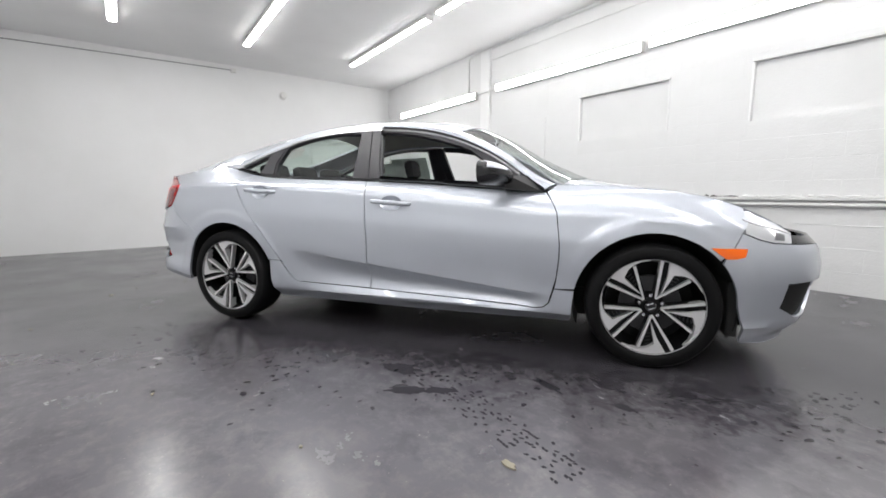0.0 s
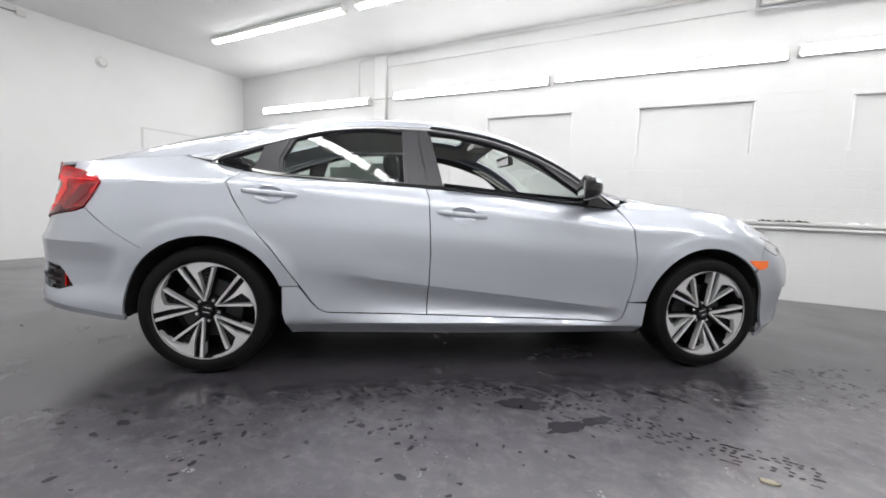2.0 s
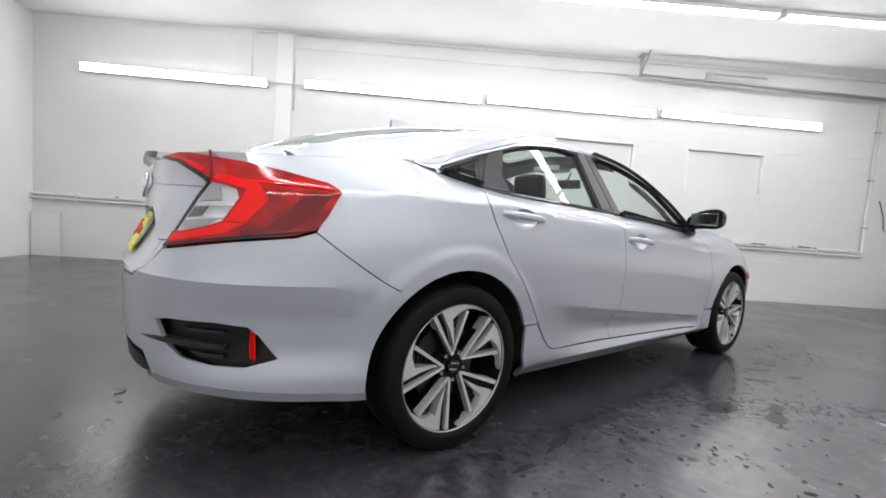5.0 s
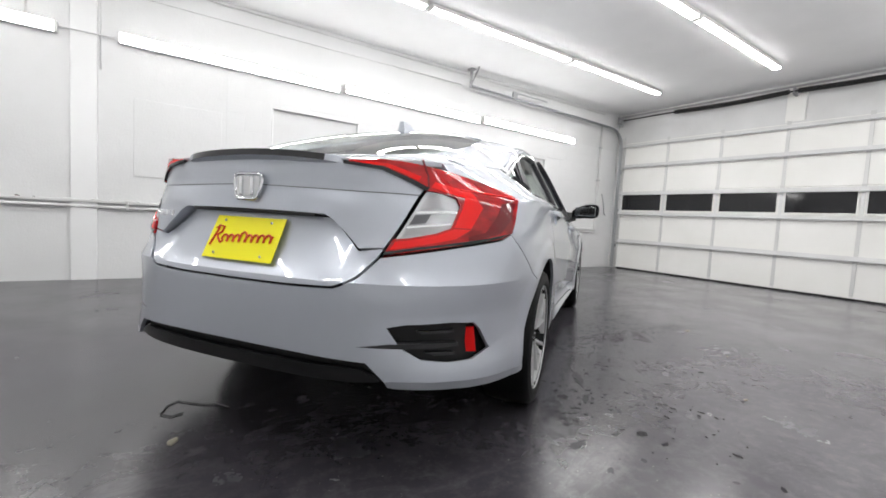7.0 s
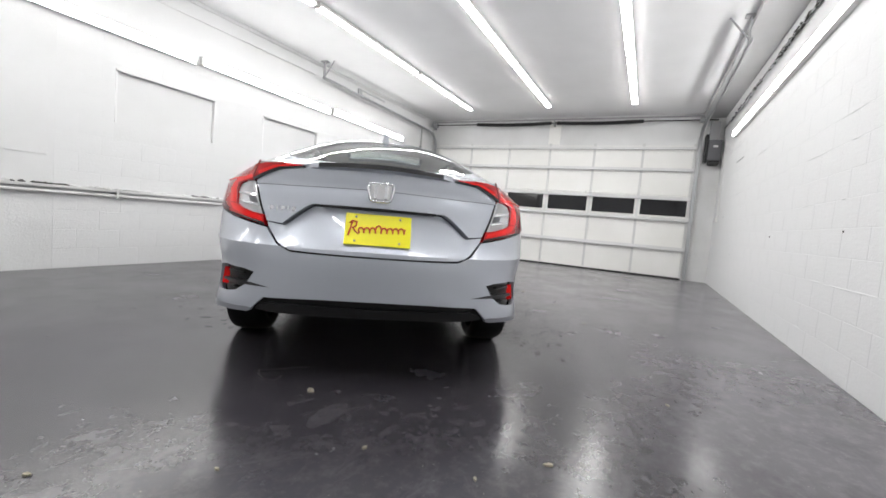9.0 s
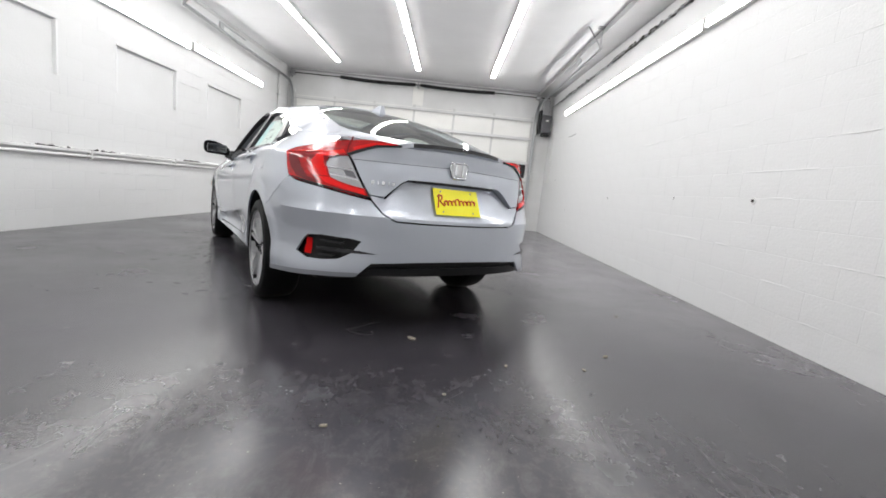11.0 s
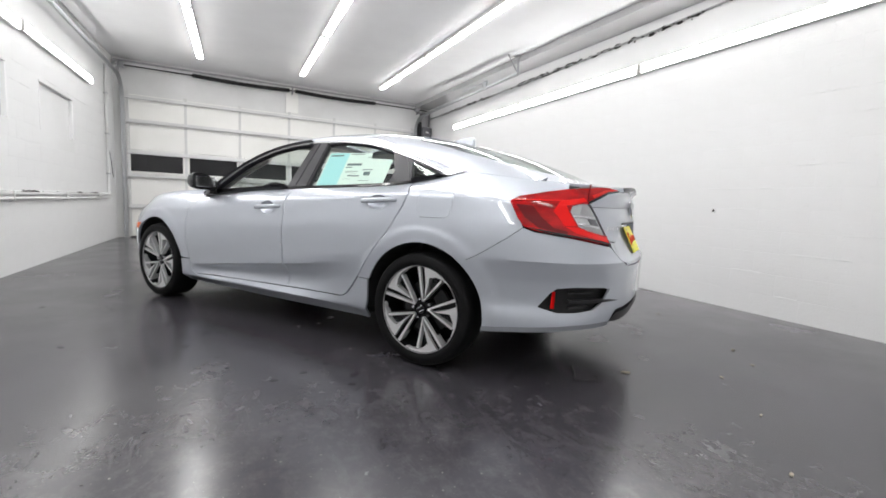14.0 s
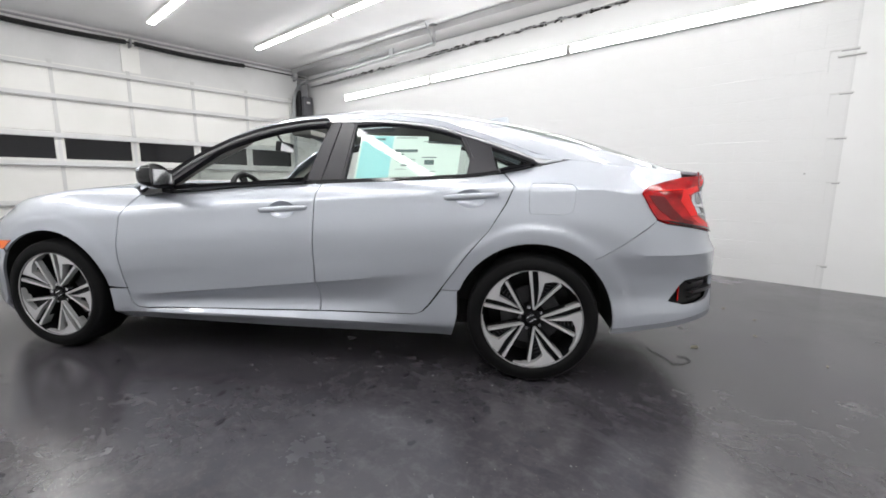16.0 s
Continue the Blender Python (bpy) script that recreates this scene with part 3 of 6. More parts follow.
FENDER = [(0.8205, 0.899), (0.856, 0.84), (0.8805, 0.789), (0.8995, 0.624), (0.8995, 0.55), (0.8875, 0.439), (0.878, 0.384)] + arch_u(1, 169, 42) + flanks((1.66, 0.60), (1.72, 0.70), (1.76, 0.765)) + [(ux(x, EDGE(x)), EDGE(x) - 0.002) for x in (1.75, 1.65, 1.55, 1.45, 1.3, 1.15, 1.0, 0.93, 0.87)]
QUARTER = [(-1.202, 1.024), (-1.2505, 0.962), (-1.2155, 0.879), (-1.1395, 0.756), (-1.0405, 0.6385), (-0.9045, 0.453)] + arch_u(-1, 21, 130) + flanks((-1.63, 0.632), (-1.78, 0.722), (-1.9, 0.812), (-1.872, 0.86), (-1.828, 0.934), (-1.86, 0.961), (-1.967, 0.989), (-2.06, 1.009)) + [(ux(x, EDGE(x)), EDGE(x) - 0.001) for x in (-2.06, -1.95, -1.85, -1.75, -1.65, -1.58, -1.52)] + flanks(*along(BELT, -1.45, -1.22, 5, -0.003))
SILL = [(-0.985, 0.449), (-0.907, 0.449), (-0.85, 0.372), (-0.812, 0.332), (-0.78, 0.317), (-0.753, 0.312), (-0.25, 0.297), (0.304, 0.281), (0.77, 0.266), (0.82, 0.272), (0.852, 0.30), (0.876, 0.378), (0.977, 0.376), (0.968, 0.30), (0.965, 0.235), (0.955, 0.2), (0.62, 0.192), (0.0, 0.186), (-0.95, 0.196), (-0.965, 0.24), (-0.985, 0.32)]
RAIL = flanks(*along(WIN_TOP, -1.49, 0.80, 40, 0.003)) + [(ux(x, EDGE(x)), EDGE(x) - 0.001) for x in (0.84, 0.72, 0.6, 0.5, 0.4, 0.3, 0.2, 0.1, 0.0, -0.1, -0.2, -0.3, -0.4, -0.5, -0.6, -0.7, -0.8, -0.9, -1.0, -1.1, -1.2, -1.3, -1.4, -1.5)]
GLASS_REAR = [(-0.385, 0.988), (-0.403, 1.283), (-0.55, 1.292), (-0.66, 1.284), (-0.77, 1.268), (-0.87, 1.245), (-0.972, 1.214), (-1.025, 1.10), (-1.012, 1.02), (-0.75, 1.004)]
GLASS_FRONT = [(-0.178, 0.978), (0.1, 0.964), (0.45, 0.938), (0.655, 0.922), (0.63, 0.940), (0.55, 1.020), (0.44, 1.095), (0.31, 1.154), (0.16, 1.203), (0.02, 1.236), (-0.12, 1.259), (-0.243, 1.266)]
GLASS_QUARTER = flanks((-1.162, 1.034), (-1.345, 1.070), (-1.338, 1.083), (-1.118, 1.165), (-1.09, 1.171), (-1.154, 1.065))
HOUSE = flanks(*(along(BELT, -1.475, 0.80, 24, 0.0) + along(WIN_TOP, 0.80, -1.475, 44)))
FUEL = rounded(flanks((-1.318, 0.979), (-1.318, 0.832), (-1.518, 0.834), (-1.535, 0.974)), 2, 0.13)
FUEL_U = sum(u for u, v in FUEL) / len(FUEL)

TOP_STEP = (0.03, 0.05)


def leaned(u, v):
    """The skin with rows that run along the crease of the doors."""
    return skin(u, v - 0.111 * (u + 0.244))


def lean(outline):
    return [(u, z + 0.111 * (u + 0.244)) for u, z in outline]


def cup_ring(xc, zc, k=1.0):
    return [(xc + 0.072 * k * math.cos(a), zc + 0.044 * k * math.sin(a)) for a in (2 * math.pi * j / 20 for j in range(20))]


def door_panel(name, outline, side, xc, zc):
    return part(name, sheet(B(), leaned, lean(outline), (0.024, 0.463 / 36), side, holes=(lean(cup_ring(xc, zc)),)), M_PAINT, car, smooth=35)


def flank_panel(name, outline, material, side, label="", parent=None, **kw):
    return part(name, sheet(B(), skin, outline, kw.pop("step", BODY_STEP), side, **kw), material, parent or car, label, smooth=35)


def door_handle(side, x0, x1, z0, z1, zc, parent):
    """A bar handle over a shallow dished cup."""
    bm = B()
    pts = []
    for k in range(13):
        t = k / 12
        x, z = x0 + (x1 - x0) * t, z0 + (z1 - z0) * t
        out = 0.034 * math.sin(math.pi * min(1, max(0, t * 1.0))) ** 0.4
        pts.append((x, skin(x, z)[1] + out - 0.006, z, 0.0155 * (0.55 + 0.45 * math.sin(math.pi * t) ** 0.5)))
    rings = [[bm.verts.new((x, side * (y + 0.5 * h * math.cos(a)), z + h * math.sin(a))) for a in (2 * math.pi * k / 10 for k in range(10))] for x, y, z, h in pts]
    for a, b in zip(rings, rings[1:]):
        for k in range(10):
            bm.faces.new((a[k], a[(k + 1) % 10], b[(k + 1) % 10], b[k]))
    bm.faces.new(rings[0])
    bm.faces.new(rings[-1])
    bmesh.ops.recalc_face_normals(bm, faces=bm.faces)
    part("door_handle", bm, M_PAINT, parent, "body-coloured bar handle", smooth=True)
    xc = x0 + 0.5 * (x1 - x0)
    cup = cup_ring(xc, zc, 1.03)
    part("handle_cup", sheet(B(), skin, cup, 0.012, side, sink=0.0008, depth=0.0, sag=lambda u, v: 0.03 * max(0, 1 - (((u - xc) / 0.074) ** 2 + ((v - zc) / 0.0455) ** 2) ** 1.5)), M_PAINT, parent, smooth=True)


for side in (-1, 1):
    word = "right" if side < 0 else "left"
    rear_door = door_panel("rear_door", REAR_DOOR, side, -1.043, 0.902)
    door_handle(side, -1.180, -0.912, 0.921, 0.905, 0.902, rear_door)
    front_door = door_panel("front_door", FRONT_DOOR, side, -0.08, 0.835)
    door_handle(side, -0.220, 0.054, 0.848, 0.829, 0.835, front_door)
    flank_panel("front_fender", FENDER, M_PAINT, side)
    cup = () if side < 0 else (FUEL,)
    flank_panel("rear_quarter", QUARTER, M_PAINT, side, holes=cup)
    if side > 0:
        flank_panel("fuel_flap", [(FUEL_U + (u - FUEL_U) * 0.978, 0.905 + (v - 0.905) * 0.97) for u, v in FUEL], M_PAINT, side)
    flank_panel("side_sill", SILL, M_PAINT, side)
    flank_panel("roof_rail", RAIL, M_PAINT, side)
    flank_panel("window_frame", HOUSE, M_PILLAR, side, "satin black window surround", sink=0.006, holes=(GLASS_REAR, GLASS_FRONT, GLASS_QUARTER), depth=0.03, step=0.03)
    pane = flank_panel("window_pane", GLASS_REAR, M_GLASS, side, "tinted rear door glass", sink=0.016, depth=0, step=0.06)
    pane.visible_shadow = False
    pane = flank_panel("window_pane", GLASS_QUARTER, M_GLASS, side, "tinted quarter glass", sink=0.012, depth=0, step=0.06)
    pane.visible_shadow = False
    flank_panel("chrome_tip", flanks((-1.497, 1.0862), (-1.43, 1.0775), (-1.372, 1.0735), (-1.354, 1.081), (-1.345, 1.092), (-1.23, 1.133), (-1.118, 1.1735), (-1.06, 1.190), *along(WIN_TOP, -1.06, -1.48, 10, -0.001)), M_TRIMBRIGHT, side, "bright metal wedge over the quarter glass", sink=-0.004, depth=0.008, step=0.01)
    flank_panel("bright_strip", flanks(*(along(WIN_TOP, -1.058, 0.66, 46, -0.013) + along(WIN_TOP, 0.66, -1.058, 46, -0.002))), M_TRIMBRIGHT, side, "thin bright strip over the side windows", sink=-0.003, depth=0.008, step=0.015)
    flank_panel("belt_moulding", along(BELT, -1.36, 0.80, 24, -0.002) + along(BELT, 0.80, -1.36, 24, 0.014), M_BLACKGLOSS, side, sink=-0.003, step=0.05)
    flank_panel("pillar_cover", [(-0.262, 0.985), (-0.195, 0.985), (-0.262, 1.295), (-0.318, 1.299)], M_PILLAR, side, sink=0.0, step=0.05, depth=0.01)
    flank_panel("pillar_cover", [(-0.272, 0.985), (-0.372, 0.99), (-0.396, 1.297), (-0.326, 1.299)], M_PILLAR, side, sink=0.0, step=0.05, depth=0.01)
    flank_panel("pillar_cover", [(-1.028, 1.02), (-1.150, 1.036), (-1.135, 1.085), (-1.075, 1.185), (-0.99, 1.215), (-1.04, 1.10)], M_PILLAR, side, sink=0.0, step=0.05, depth=0.01)
    # mirror
    bm = B()
    bmesh.ops.create_uvsphere(bm, u_segments=28, v_segments=16, radius=1.0)
    for v in bm.verts:
        x, y, z = (math.copysign(abs(c) ** 0.62, c) for c in v.co)
        y = y * 0.118
        x = max(-0.022, x * 0.085)
        taper = 1 - 0.28 * max(0.0, x / 0.085)
        v.co = (0.545 + x - 0.30 * y, side * (0.937 + y), 0.995 + z * (0.058 + 0.10 * y) * taper - 0.02 * max(0.0, -y / 0.118) + 0.05 * y)
    bmesh.ops.recalc_face_normals(bm, faces=bm.faces)
    mir = part("door_mirror", bm, [M_BLACKGLOSS, M_PAINT], car, "gloss black door mirror with a silver cap", smooth=40)
    for f in mir.data.polygons:
        f.material_index = 1 if f.center.z > 1.012 and f.center.x > 0.53 and f.normal.z > 0.30 else 0
    glass = box(B(), -0.003, 0.003, -0.092, 0.092, -0.038, 0.038, 0.0025)
    part("mirror_glass", glass, M_CHROME, mir, "flat mirror glass", at=pose(0.5215, side * 0.937, 0.995, 0, 0, side * 16.7))
    bm = B()
    for co in ((0.60, 0.905, 0.79), (0.80, 0.895, 0.785), (0.705, 0.99, 0.745), (0.62, 0.985, 0.85), (0.60, 0.915, 0.86)):
        bm.verts.new((co[0], side * co[2], co[1]))
    bmesh.ops.convex_hull(bm, input=bm.verts)
    part("mirror_foot", bm, M_BLACKPL, mir)
    # side marker
    flank_panel("side_marker", flanks((1.585, 0.632), (1.745, 0.628), (1.735, 0.59), (1.70, 0.582), (1.655, 0.58), (1.62, 0.605)), M_AMBER, side, "amber side marker lamp", sink=-0.004, step=0.03)

# ---- tail ----
LAMP = tail((0.352, 1.017), (0.47, 1.003), (0.560, 0.966), (0.597, 0.946), (0.530, 0.785), (0.511, 0.733)) + flanks((-2.12, 0.771), (-2.03, 0.786), (-1.958, 0.797), (-1.9, 0.817), (-1.868, 0.86), (-1.826, 0.935), (-1.857, 0.960), (-1.967, 0.987), (-2.06, 1.006)) + tail((0.59, 1.016), (0.52, 1.026), (0.46, 1.028))
LENS = tail((0.534, 0.780), (0.600, 0.940), (0.640, 0.934), (0.674, 0.922), (0.688, 0.895), (0.676, 0.825), (0.640, 0.806), (0.575, 0.788))
LENS_CUT = tail((0.490, 0.776), (0.556, 0.944), (0.640, 0.934), (0.674, 0.922), (0.688, 0.895), (0.676, 0.825), (0.640, 0.806), (0.575, 0.788))
LID_TOP = tail((0.0, 1.03), (0.352, 1.012), (0.47, 0.998), (0.555, 0.961), (0.590, 0.943), (0.524, 0.786), (0.508, 0.755), (0.436, 0.749), (0.338, 0.833), (0.306, 0.849), (0.15, 0.852), (0.0, 0.853))
LID_LOW = tail((0.0, 0.846), (0.15, 0.846), (0.303, 0.843), (0.333, 0.828), (0.430, 0.744), (0.505, 0.750), (0.497, 0.729), (0.447, 0.667), (0.41, 0.645), (0.383, 0.634), (0.2, 0.629), (0.0, 0.628))
BUMPER = tail((0.0, 0.62), (0.2, 0.621), (0.386, 0.625), (0.414, 0.637), (0.453, 0.659), (0.505, 0.724)) + flanks((-2.12, 0.764), (-2.03, 0.779), (-1.955, 0.79), (-1.902, 0.809), (-1.782, 0.7195), (-1.632, 0.6295)) + arch_u(-1, 128, 187) + flanks((-1.9, 0.292), (-2.04, 0.307), (-2.15, 0.321)) + tail((0.58, 0.334), (0.562, 0.338), (0.495, 0.408), (0.25, 0.418), (0.0, 0.419))
VENT = flanks((-2.283, 0.517), (-2.255, 0.527), (-2.15, 0.530), (-2.07, 0.521), (-2.04, 0.495), (-1.988, 0.424), (-2.075, 0.401), (-2.16, 0.404), (-2.225, 0.418), (-2.262, 0.455))


def lid_crease(u, v):
    """The lid leans out over a crease below the spoiler."""
    k = ramp01(0.50, 0.38, skin(u, v)[1])
    return 0.010 * k * (max(0.0, (v - 0.85) / 0.086) ** 2 if v < 0.936 else max(0.0, (0.988 - v) / 0.052))


bm = B()
for side in (-1, 1):
    sheet(bm, skin, LID_TOP, 0.018, side, sag=lid_crease, depth=0.05)
lid = part("boot_lid", bm, M_PAINT, car, "silver boot lid", smooth=35)


def dish(u, v):
    y = skin(u, v)[1]
    return 0.038 * min(1.0, max(0.0, (v - 0.638) / 0.19)) * ramp01(0.50, 0.40, y)


bm = B()
for side in (-1, 1):
    sheet(bm, skin, LID_LOW, 0.018, side, sag=dish)
part("plate_recess", bm, M_PAINT, lid, "dished panel round the plate", smooth=35)
# Black strip: the lid handle, and the shade line painted under the overhang.
part("handle_strip", box(B(), -2.285, -2.235, -0.27, 0.27, 0.838, 0.851, 0.004), M_BLACKPL, lid)
bm = B()
for side in (-1, 1):
    sheet(bm, skin, BUMPER, (0.022, 0.0216), side, holes=(VENT,))
bumper = part("rear_bumper", bm, M_PAINT, car, "silver rear bumper", smooth=13)
bm = B()
for side in (-1, 1):
    sheet(bm, skin, tail((0.0, 0.419), (0.25, 0.42), (0.50, 0.413), (0.553, 0.346), (0.50, 0.344), (0.3, 0.342), (0.0, 0.341)), 0.03, side, sink=0.03)
part("lower_valance", bm, M_VALANCE, bumper, "black plastic lower valance", smooth=35)
bm = B()
for side in (-1, 1):
    sheet(bm, skin, tail((0.0, 0.383), (0.3, 0.384), (0.47, 0.385), (0.52, 0.365), (0.535, 0.348), (0.46, 0.341), (0.2, 0.338), (0.0, 0.337)), 0.03, side, sink=0.008)
part("valance_lip", bm, M_VALANCE, bumper, "dark grey diffuser lip", smooth=35)
for side in (-1, 1):
    vent = part("bumper_vent", sheet(B(), skin, [(u + (u - ux(-2.1, 0.47)) * 0.05, v + (v - 0.465) * 0.05) for u, v in VENT], 0.03, side, sink=0.035, depth=0), M_VALANCE, bumper, "black vent with a blade and a red reflector", smooth=True)
    part("blade", sheet(B(), skin, flanks((-2.318, 0.455), (-2.28, 0.468), (-2.2, 0.468), (-2.125, 0.463), (-2.125, 0.452), (-2.2, 0.452)), 0.03, side, sink=-0.001, depth=0.03), M_BLADE, vent, smooth=35)
    part("blade", sheet(B(), skin, flanks((-2.21, 0.437), (-2.13, 0.432), (-2.13, 0.423), (-2.19, 0.425)), 0.03, side, sink=0.014, depth=0.02), M_BLADE, vent, smooth=35)
    part("blade", sheet(B(), skin, flanks((-2.23, 0.503), (-2.13, 0.501), (-2.13, 0.493), (-2.22, 0.494)), 0.03, side, sink=0.016, depth=0.02), M_BLADE, vent, smooth=35)
    p3 = skin(ux(-2.055, 0.457), 0.457)
    part("reflector", box(B(), -0.004, 0.0, -0.024, 0.024, -0.042, 0.042, 0.0015), M_REDBRIGHT, vent, "red reflector", at=pose(p3[0] + 0.006, side * (p3[1] - 0.031), 0.457, side * 8, 0, -12 * side))
    lamp = part("tail_lamp", sheet(B(), skin, LAMP, 0.02, side, holes=(LENS_CUT,), sink=-0.007, depth=0.03), M_RED, car, "red C-shaped tail lamp with a clear lens", smooth=35)
    part("clear_lens", sheet(B(), skin, LENS, 0.02, side, sink=0.002, depth=0.0), M_LENS, lamp, "clear reversing lens", smooth=True)
    part("lamp_gasket", sheet(B(), skin, tail((0.352, 1.010), (0.47, 0.9955), (0.556, 0.959), (0.595, 0.939), (0.603, 0.947), (0.562, 0.969), (0.472, 1.006), (0.352, 1.019)), 0.01, side, sink=-0.0095, depth=0.012), M_BLACKGLOSS, lamp, "thin black seal", smooth=True)
    # bright light guides round the clear lens
    for guide in (((0.372, 1.012), (0.372, 1.021), (0.49, 1.015), (0.578, 0.982), (0.572, 0.968), (0.475, 1.008)),
                  ((0.606, 0.950), (0.612, 0.968), (0.700, 0.945), (0.694, 0.925), (0.678, 0.926)),
                  ((0.694, 0.925), (0.700, 0.945), (0.742, 0.895), (0.724, 0.825), (0.682, 0.826), (0.694, 0.893)),
                  ((0.536, 0.774), (0.58, 0.782), (0.645, 0.801), (0.682, 0.822), (0.724, 0.822), (0.690, 0.790), (0.60, 0.764), (0.526, 0.748))):
        part("light_guide", sheet(B(), skin, tail(*guide), 0.015, side, sink=-0.0082, depth=0.004), M_REDBRIGHT, lamp, "bright red light guide", smooth=35)
    # The outer lens darkens only in side view; that shade is painted here.
    part("lens_shade", sheet(B(), skin, flanks((-1.853, 0.924), (-1.93, 0.917), (-1.975, 0.862), (-2.03, 0.815), (-2.09, 0.799), (-2.09, 0.783), (-1.965, 0.813), (-1.90, 0.862)), 0.02, side, sink=-0.0085, depth=0.004), M_REDDARK, lamp, "outer lens patch, painted dark red as seen from the side", smooth=True)
    # Brighter red on the ridge paints its highlight line.
    part("lens_ridge", sheet(B(), skin, flanks((-1.85, 0.9365), (-1.95, 0.944), (-2.07, 0.950), (-2.07, 0.946), (-1.95, 0.939)), 0.02, side, sink=-0.010, depth=0.006), M_REDBRIGHT, lamp, smooth=True)
    part("lamp_edge", sheet(B(), skin, tail((0.511, 0.7325), (0.60, 0.752), (0.70, 0.772)) + flanks((-2.098, 0.774), (-2.03, 0.7865), (-1.966, 0.799), (-1.915, 0.814), (-1.966, 0.807), (-2.03, 0.7955), (-2.098, 0.784)) + tail((0.70, 0.780), (0.60, 0.760), (0.515, 0.742)), 0.02, side, sink=-0.0088, depth=0.006), M_BLACKGLOSS, lamp, "black lower edge of the lens", smooth=True)
    part("lamp_seam", sheet(B(), skin, tail((0.599, 0.944), (0.592, 0.985), (0.572, 1.034), (0.576, 1.034), (0.596, 0.985), (0.603, 0.946)), 0.02, side, sink=-0.0092, depth=0.006), M_REDDARK, lamp, smooth=True)
    part("lens_bar", sheet(B(), skin, tail((0.578, 0.864), (0.582, 0.872), (0.685, 0.880), (0.684, 0.872)), 0.02, side, sink=-0.003, depth=0.01), M_CHROME, lamp)
    part("lens_bar", sheet(B(), skin, tail((0.560, 0.818), (0.563, 0.825), (0.675, 0.842), (0.674, 0.835)), 0.02, side, sink=-0.002, depth=0.01), M_CHROME, lamp)
    part("lens_cell", sheet(B(), skin, tail((0.552, 0.792), (0.562, 0.815), (0.655, 0.832), (0.635, 0.81)), 0.02, side, sink=-0.001, depth=0.004), M_STEELPAINT, lamp)
    part("lens_cell", sheet(B(), skin, tail((0.566, 0.830), (0.578, 0.860), (0.62, 0.866), (0.61, 0.838)), 0.02, side, sink=-0.001, depth=0.004), M_GREYPL, lamp)
    part("lens_cell", sheet(B(), skin, tail((0.586, 0.880), (0.606, 0.930), (0.628, 0.928), (0.648, 0.888)), 0.02, side, sink=-0.001, depth=0.004), M_STEELPAINT, lamp)
    # Dark grey on the lower lip paints the shade of the turned-under edge.
    part("lower_lip", sheet(B(), skin, flanks((-1.722, 0.272), (-1.9, 0.291), (-2.04, 0.306), (-2.15, 0.320)) + tail((0.575, 0.333), (0.56, 0.337), (0.55, 0.352), (0.572, 0.355)) + flanks((-2.15, 0.344), (-2.04, 0.331), (-1.9, 0.316), (-1.726, 0.297)), 0.03, side, sink=-0.0015, depth=0.02), M_LIP, bumper, "lower edge, its underside shade painted dark grey", smooth=True)
    # The dark line along the crease is a grey strip laid on the lid.
    part("lid_crease", sheet(B(), skin, tail((0.0, 0.9345), (0.2, 0.930), (0.42, 0.924), (0.583, 0.922), (0.583, 0.9255), (0.42, 0.9275), (0.2, 0.9335), (0.0, 0.938)), 0.018, side, sink=-0.0006, sag=lid_crease, depth=0.0), M_GREYPL, lid, "thin grey strip drawing the dark line of the lid crease")
    # Black sheets added behind the panels block light so the seams stay dark.
    part("seam_backing", sheet(B(), skin, [(uy(0.0, 0.7), 0.44), (ux(-1.8, 0.44), 0.44), (ux(-1.8, 0.96), 0.96), (uy(0.0, 0.96), 0.96)], 0.06, side, sink=0.085, depth=0), M_DARK, car)
    part("seam_backing", sheet(B(), skin, [(-0.955, 0.25), (0.93, 0.25), (0.93, 0.86), (-0.3, 0.93), (-1.27, 0.94), (-1.27, 0.74), (-1.02, 0.60), (-0.955, 0.48)], 0.05, side, sink=0.036, depth=0), M_DARK, car)

# plate, badge and script
plate = part("number_plate", box(B(), -2.2865, -2.2835, -0.1525, 0.1525, -0.076, 0.076, 0.0012), M_YELLOW, car, "yellow dealer plate with red script")
for v in plate.data.vertices:
    v.co.x += 0.45 * v.co.z - 0.024
    v.co.z = 0.751 + v.co.z * 0.94
PX = -2.3128
for y0, dz in ((0.105, 0.055), (-0.1, 0.055), (0.105, -0.055), (-0.1, -0.055)):
    part("bolt", ball(B(), (PX + 0.45 * dz, y0, 0.752 + dz), 0.005, 0.5, 1, 1, 8), M_STEEL, plate)
bm = B()
stroke = [(0.135, -0.034), (0.128, -0.004), (0.120, 0.030), (0.132, 0.026), (0.120, 0.038), (0.100, 0.034), (0.102, 0.014), (0.118, 0.004), (0.106, -0.010), (0.092, -0.022), (0.085, -0.016)]
stroke += [(0.085 - 0.215 * t + 0.006 * math.cos(51 * t), -0.006 + 0.010 * t + 0.0125 * math.sin(51 * t) + (0.010 if 0.36 < t < 0.44 else 0.0)) for t in (k / 90 for k in range(91))]
pipe(bm, [(PX + 0.45 * z, y, 0.752 + z * 0.95) for y, z in stroke], 0.0038, 6)
part("plate_script", bm, M_PLATERED, plate, "red flourish")
bm = B()
ring = [(0.058, 0.037), (0.061, 0.02), (0.048, -0.034), (0.036, -0.042), (-0.036, -0.042), (-0.048, -0.034), (-0.061, 0.02), (-0.058, 0.037), (-0.045, 0.043), (0.045, 0.043), (0.058, 0.037)]
pipe(bm, [(-2.296 + 0.1 * z, y, 0.926 + z) for y, z in ring], 0.006, 8)
badge = part("badge", bm, M_CHROME, car, "chrome badge", smooth=True)
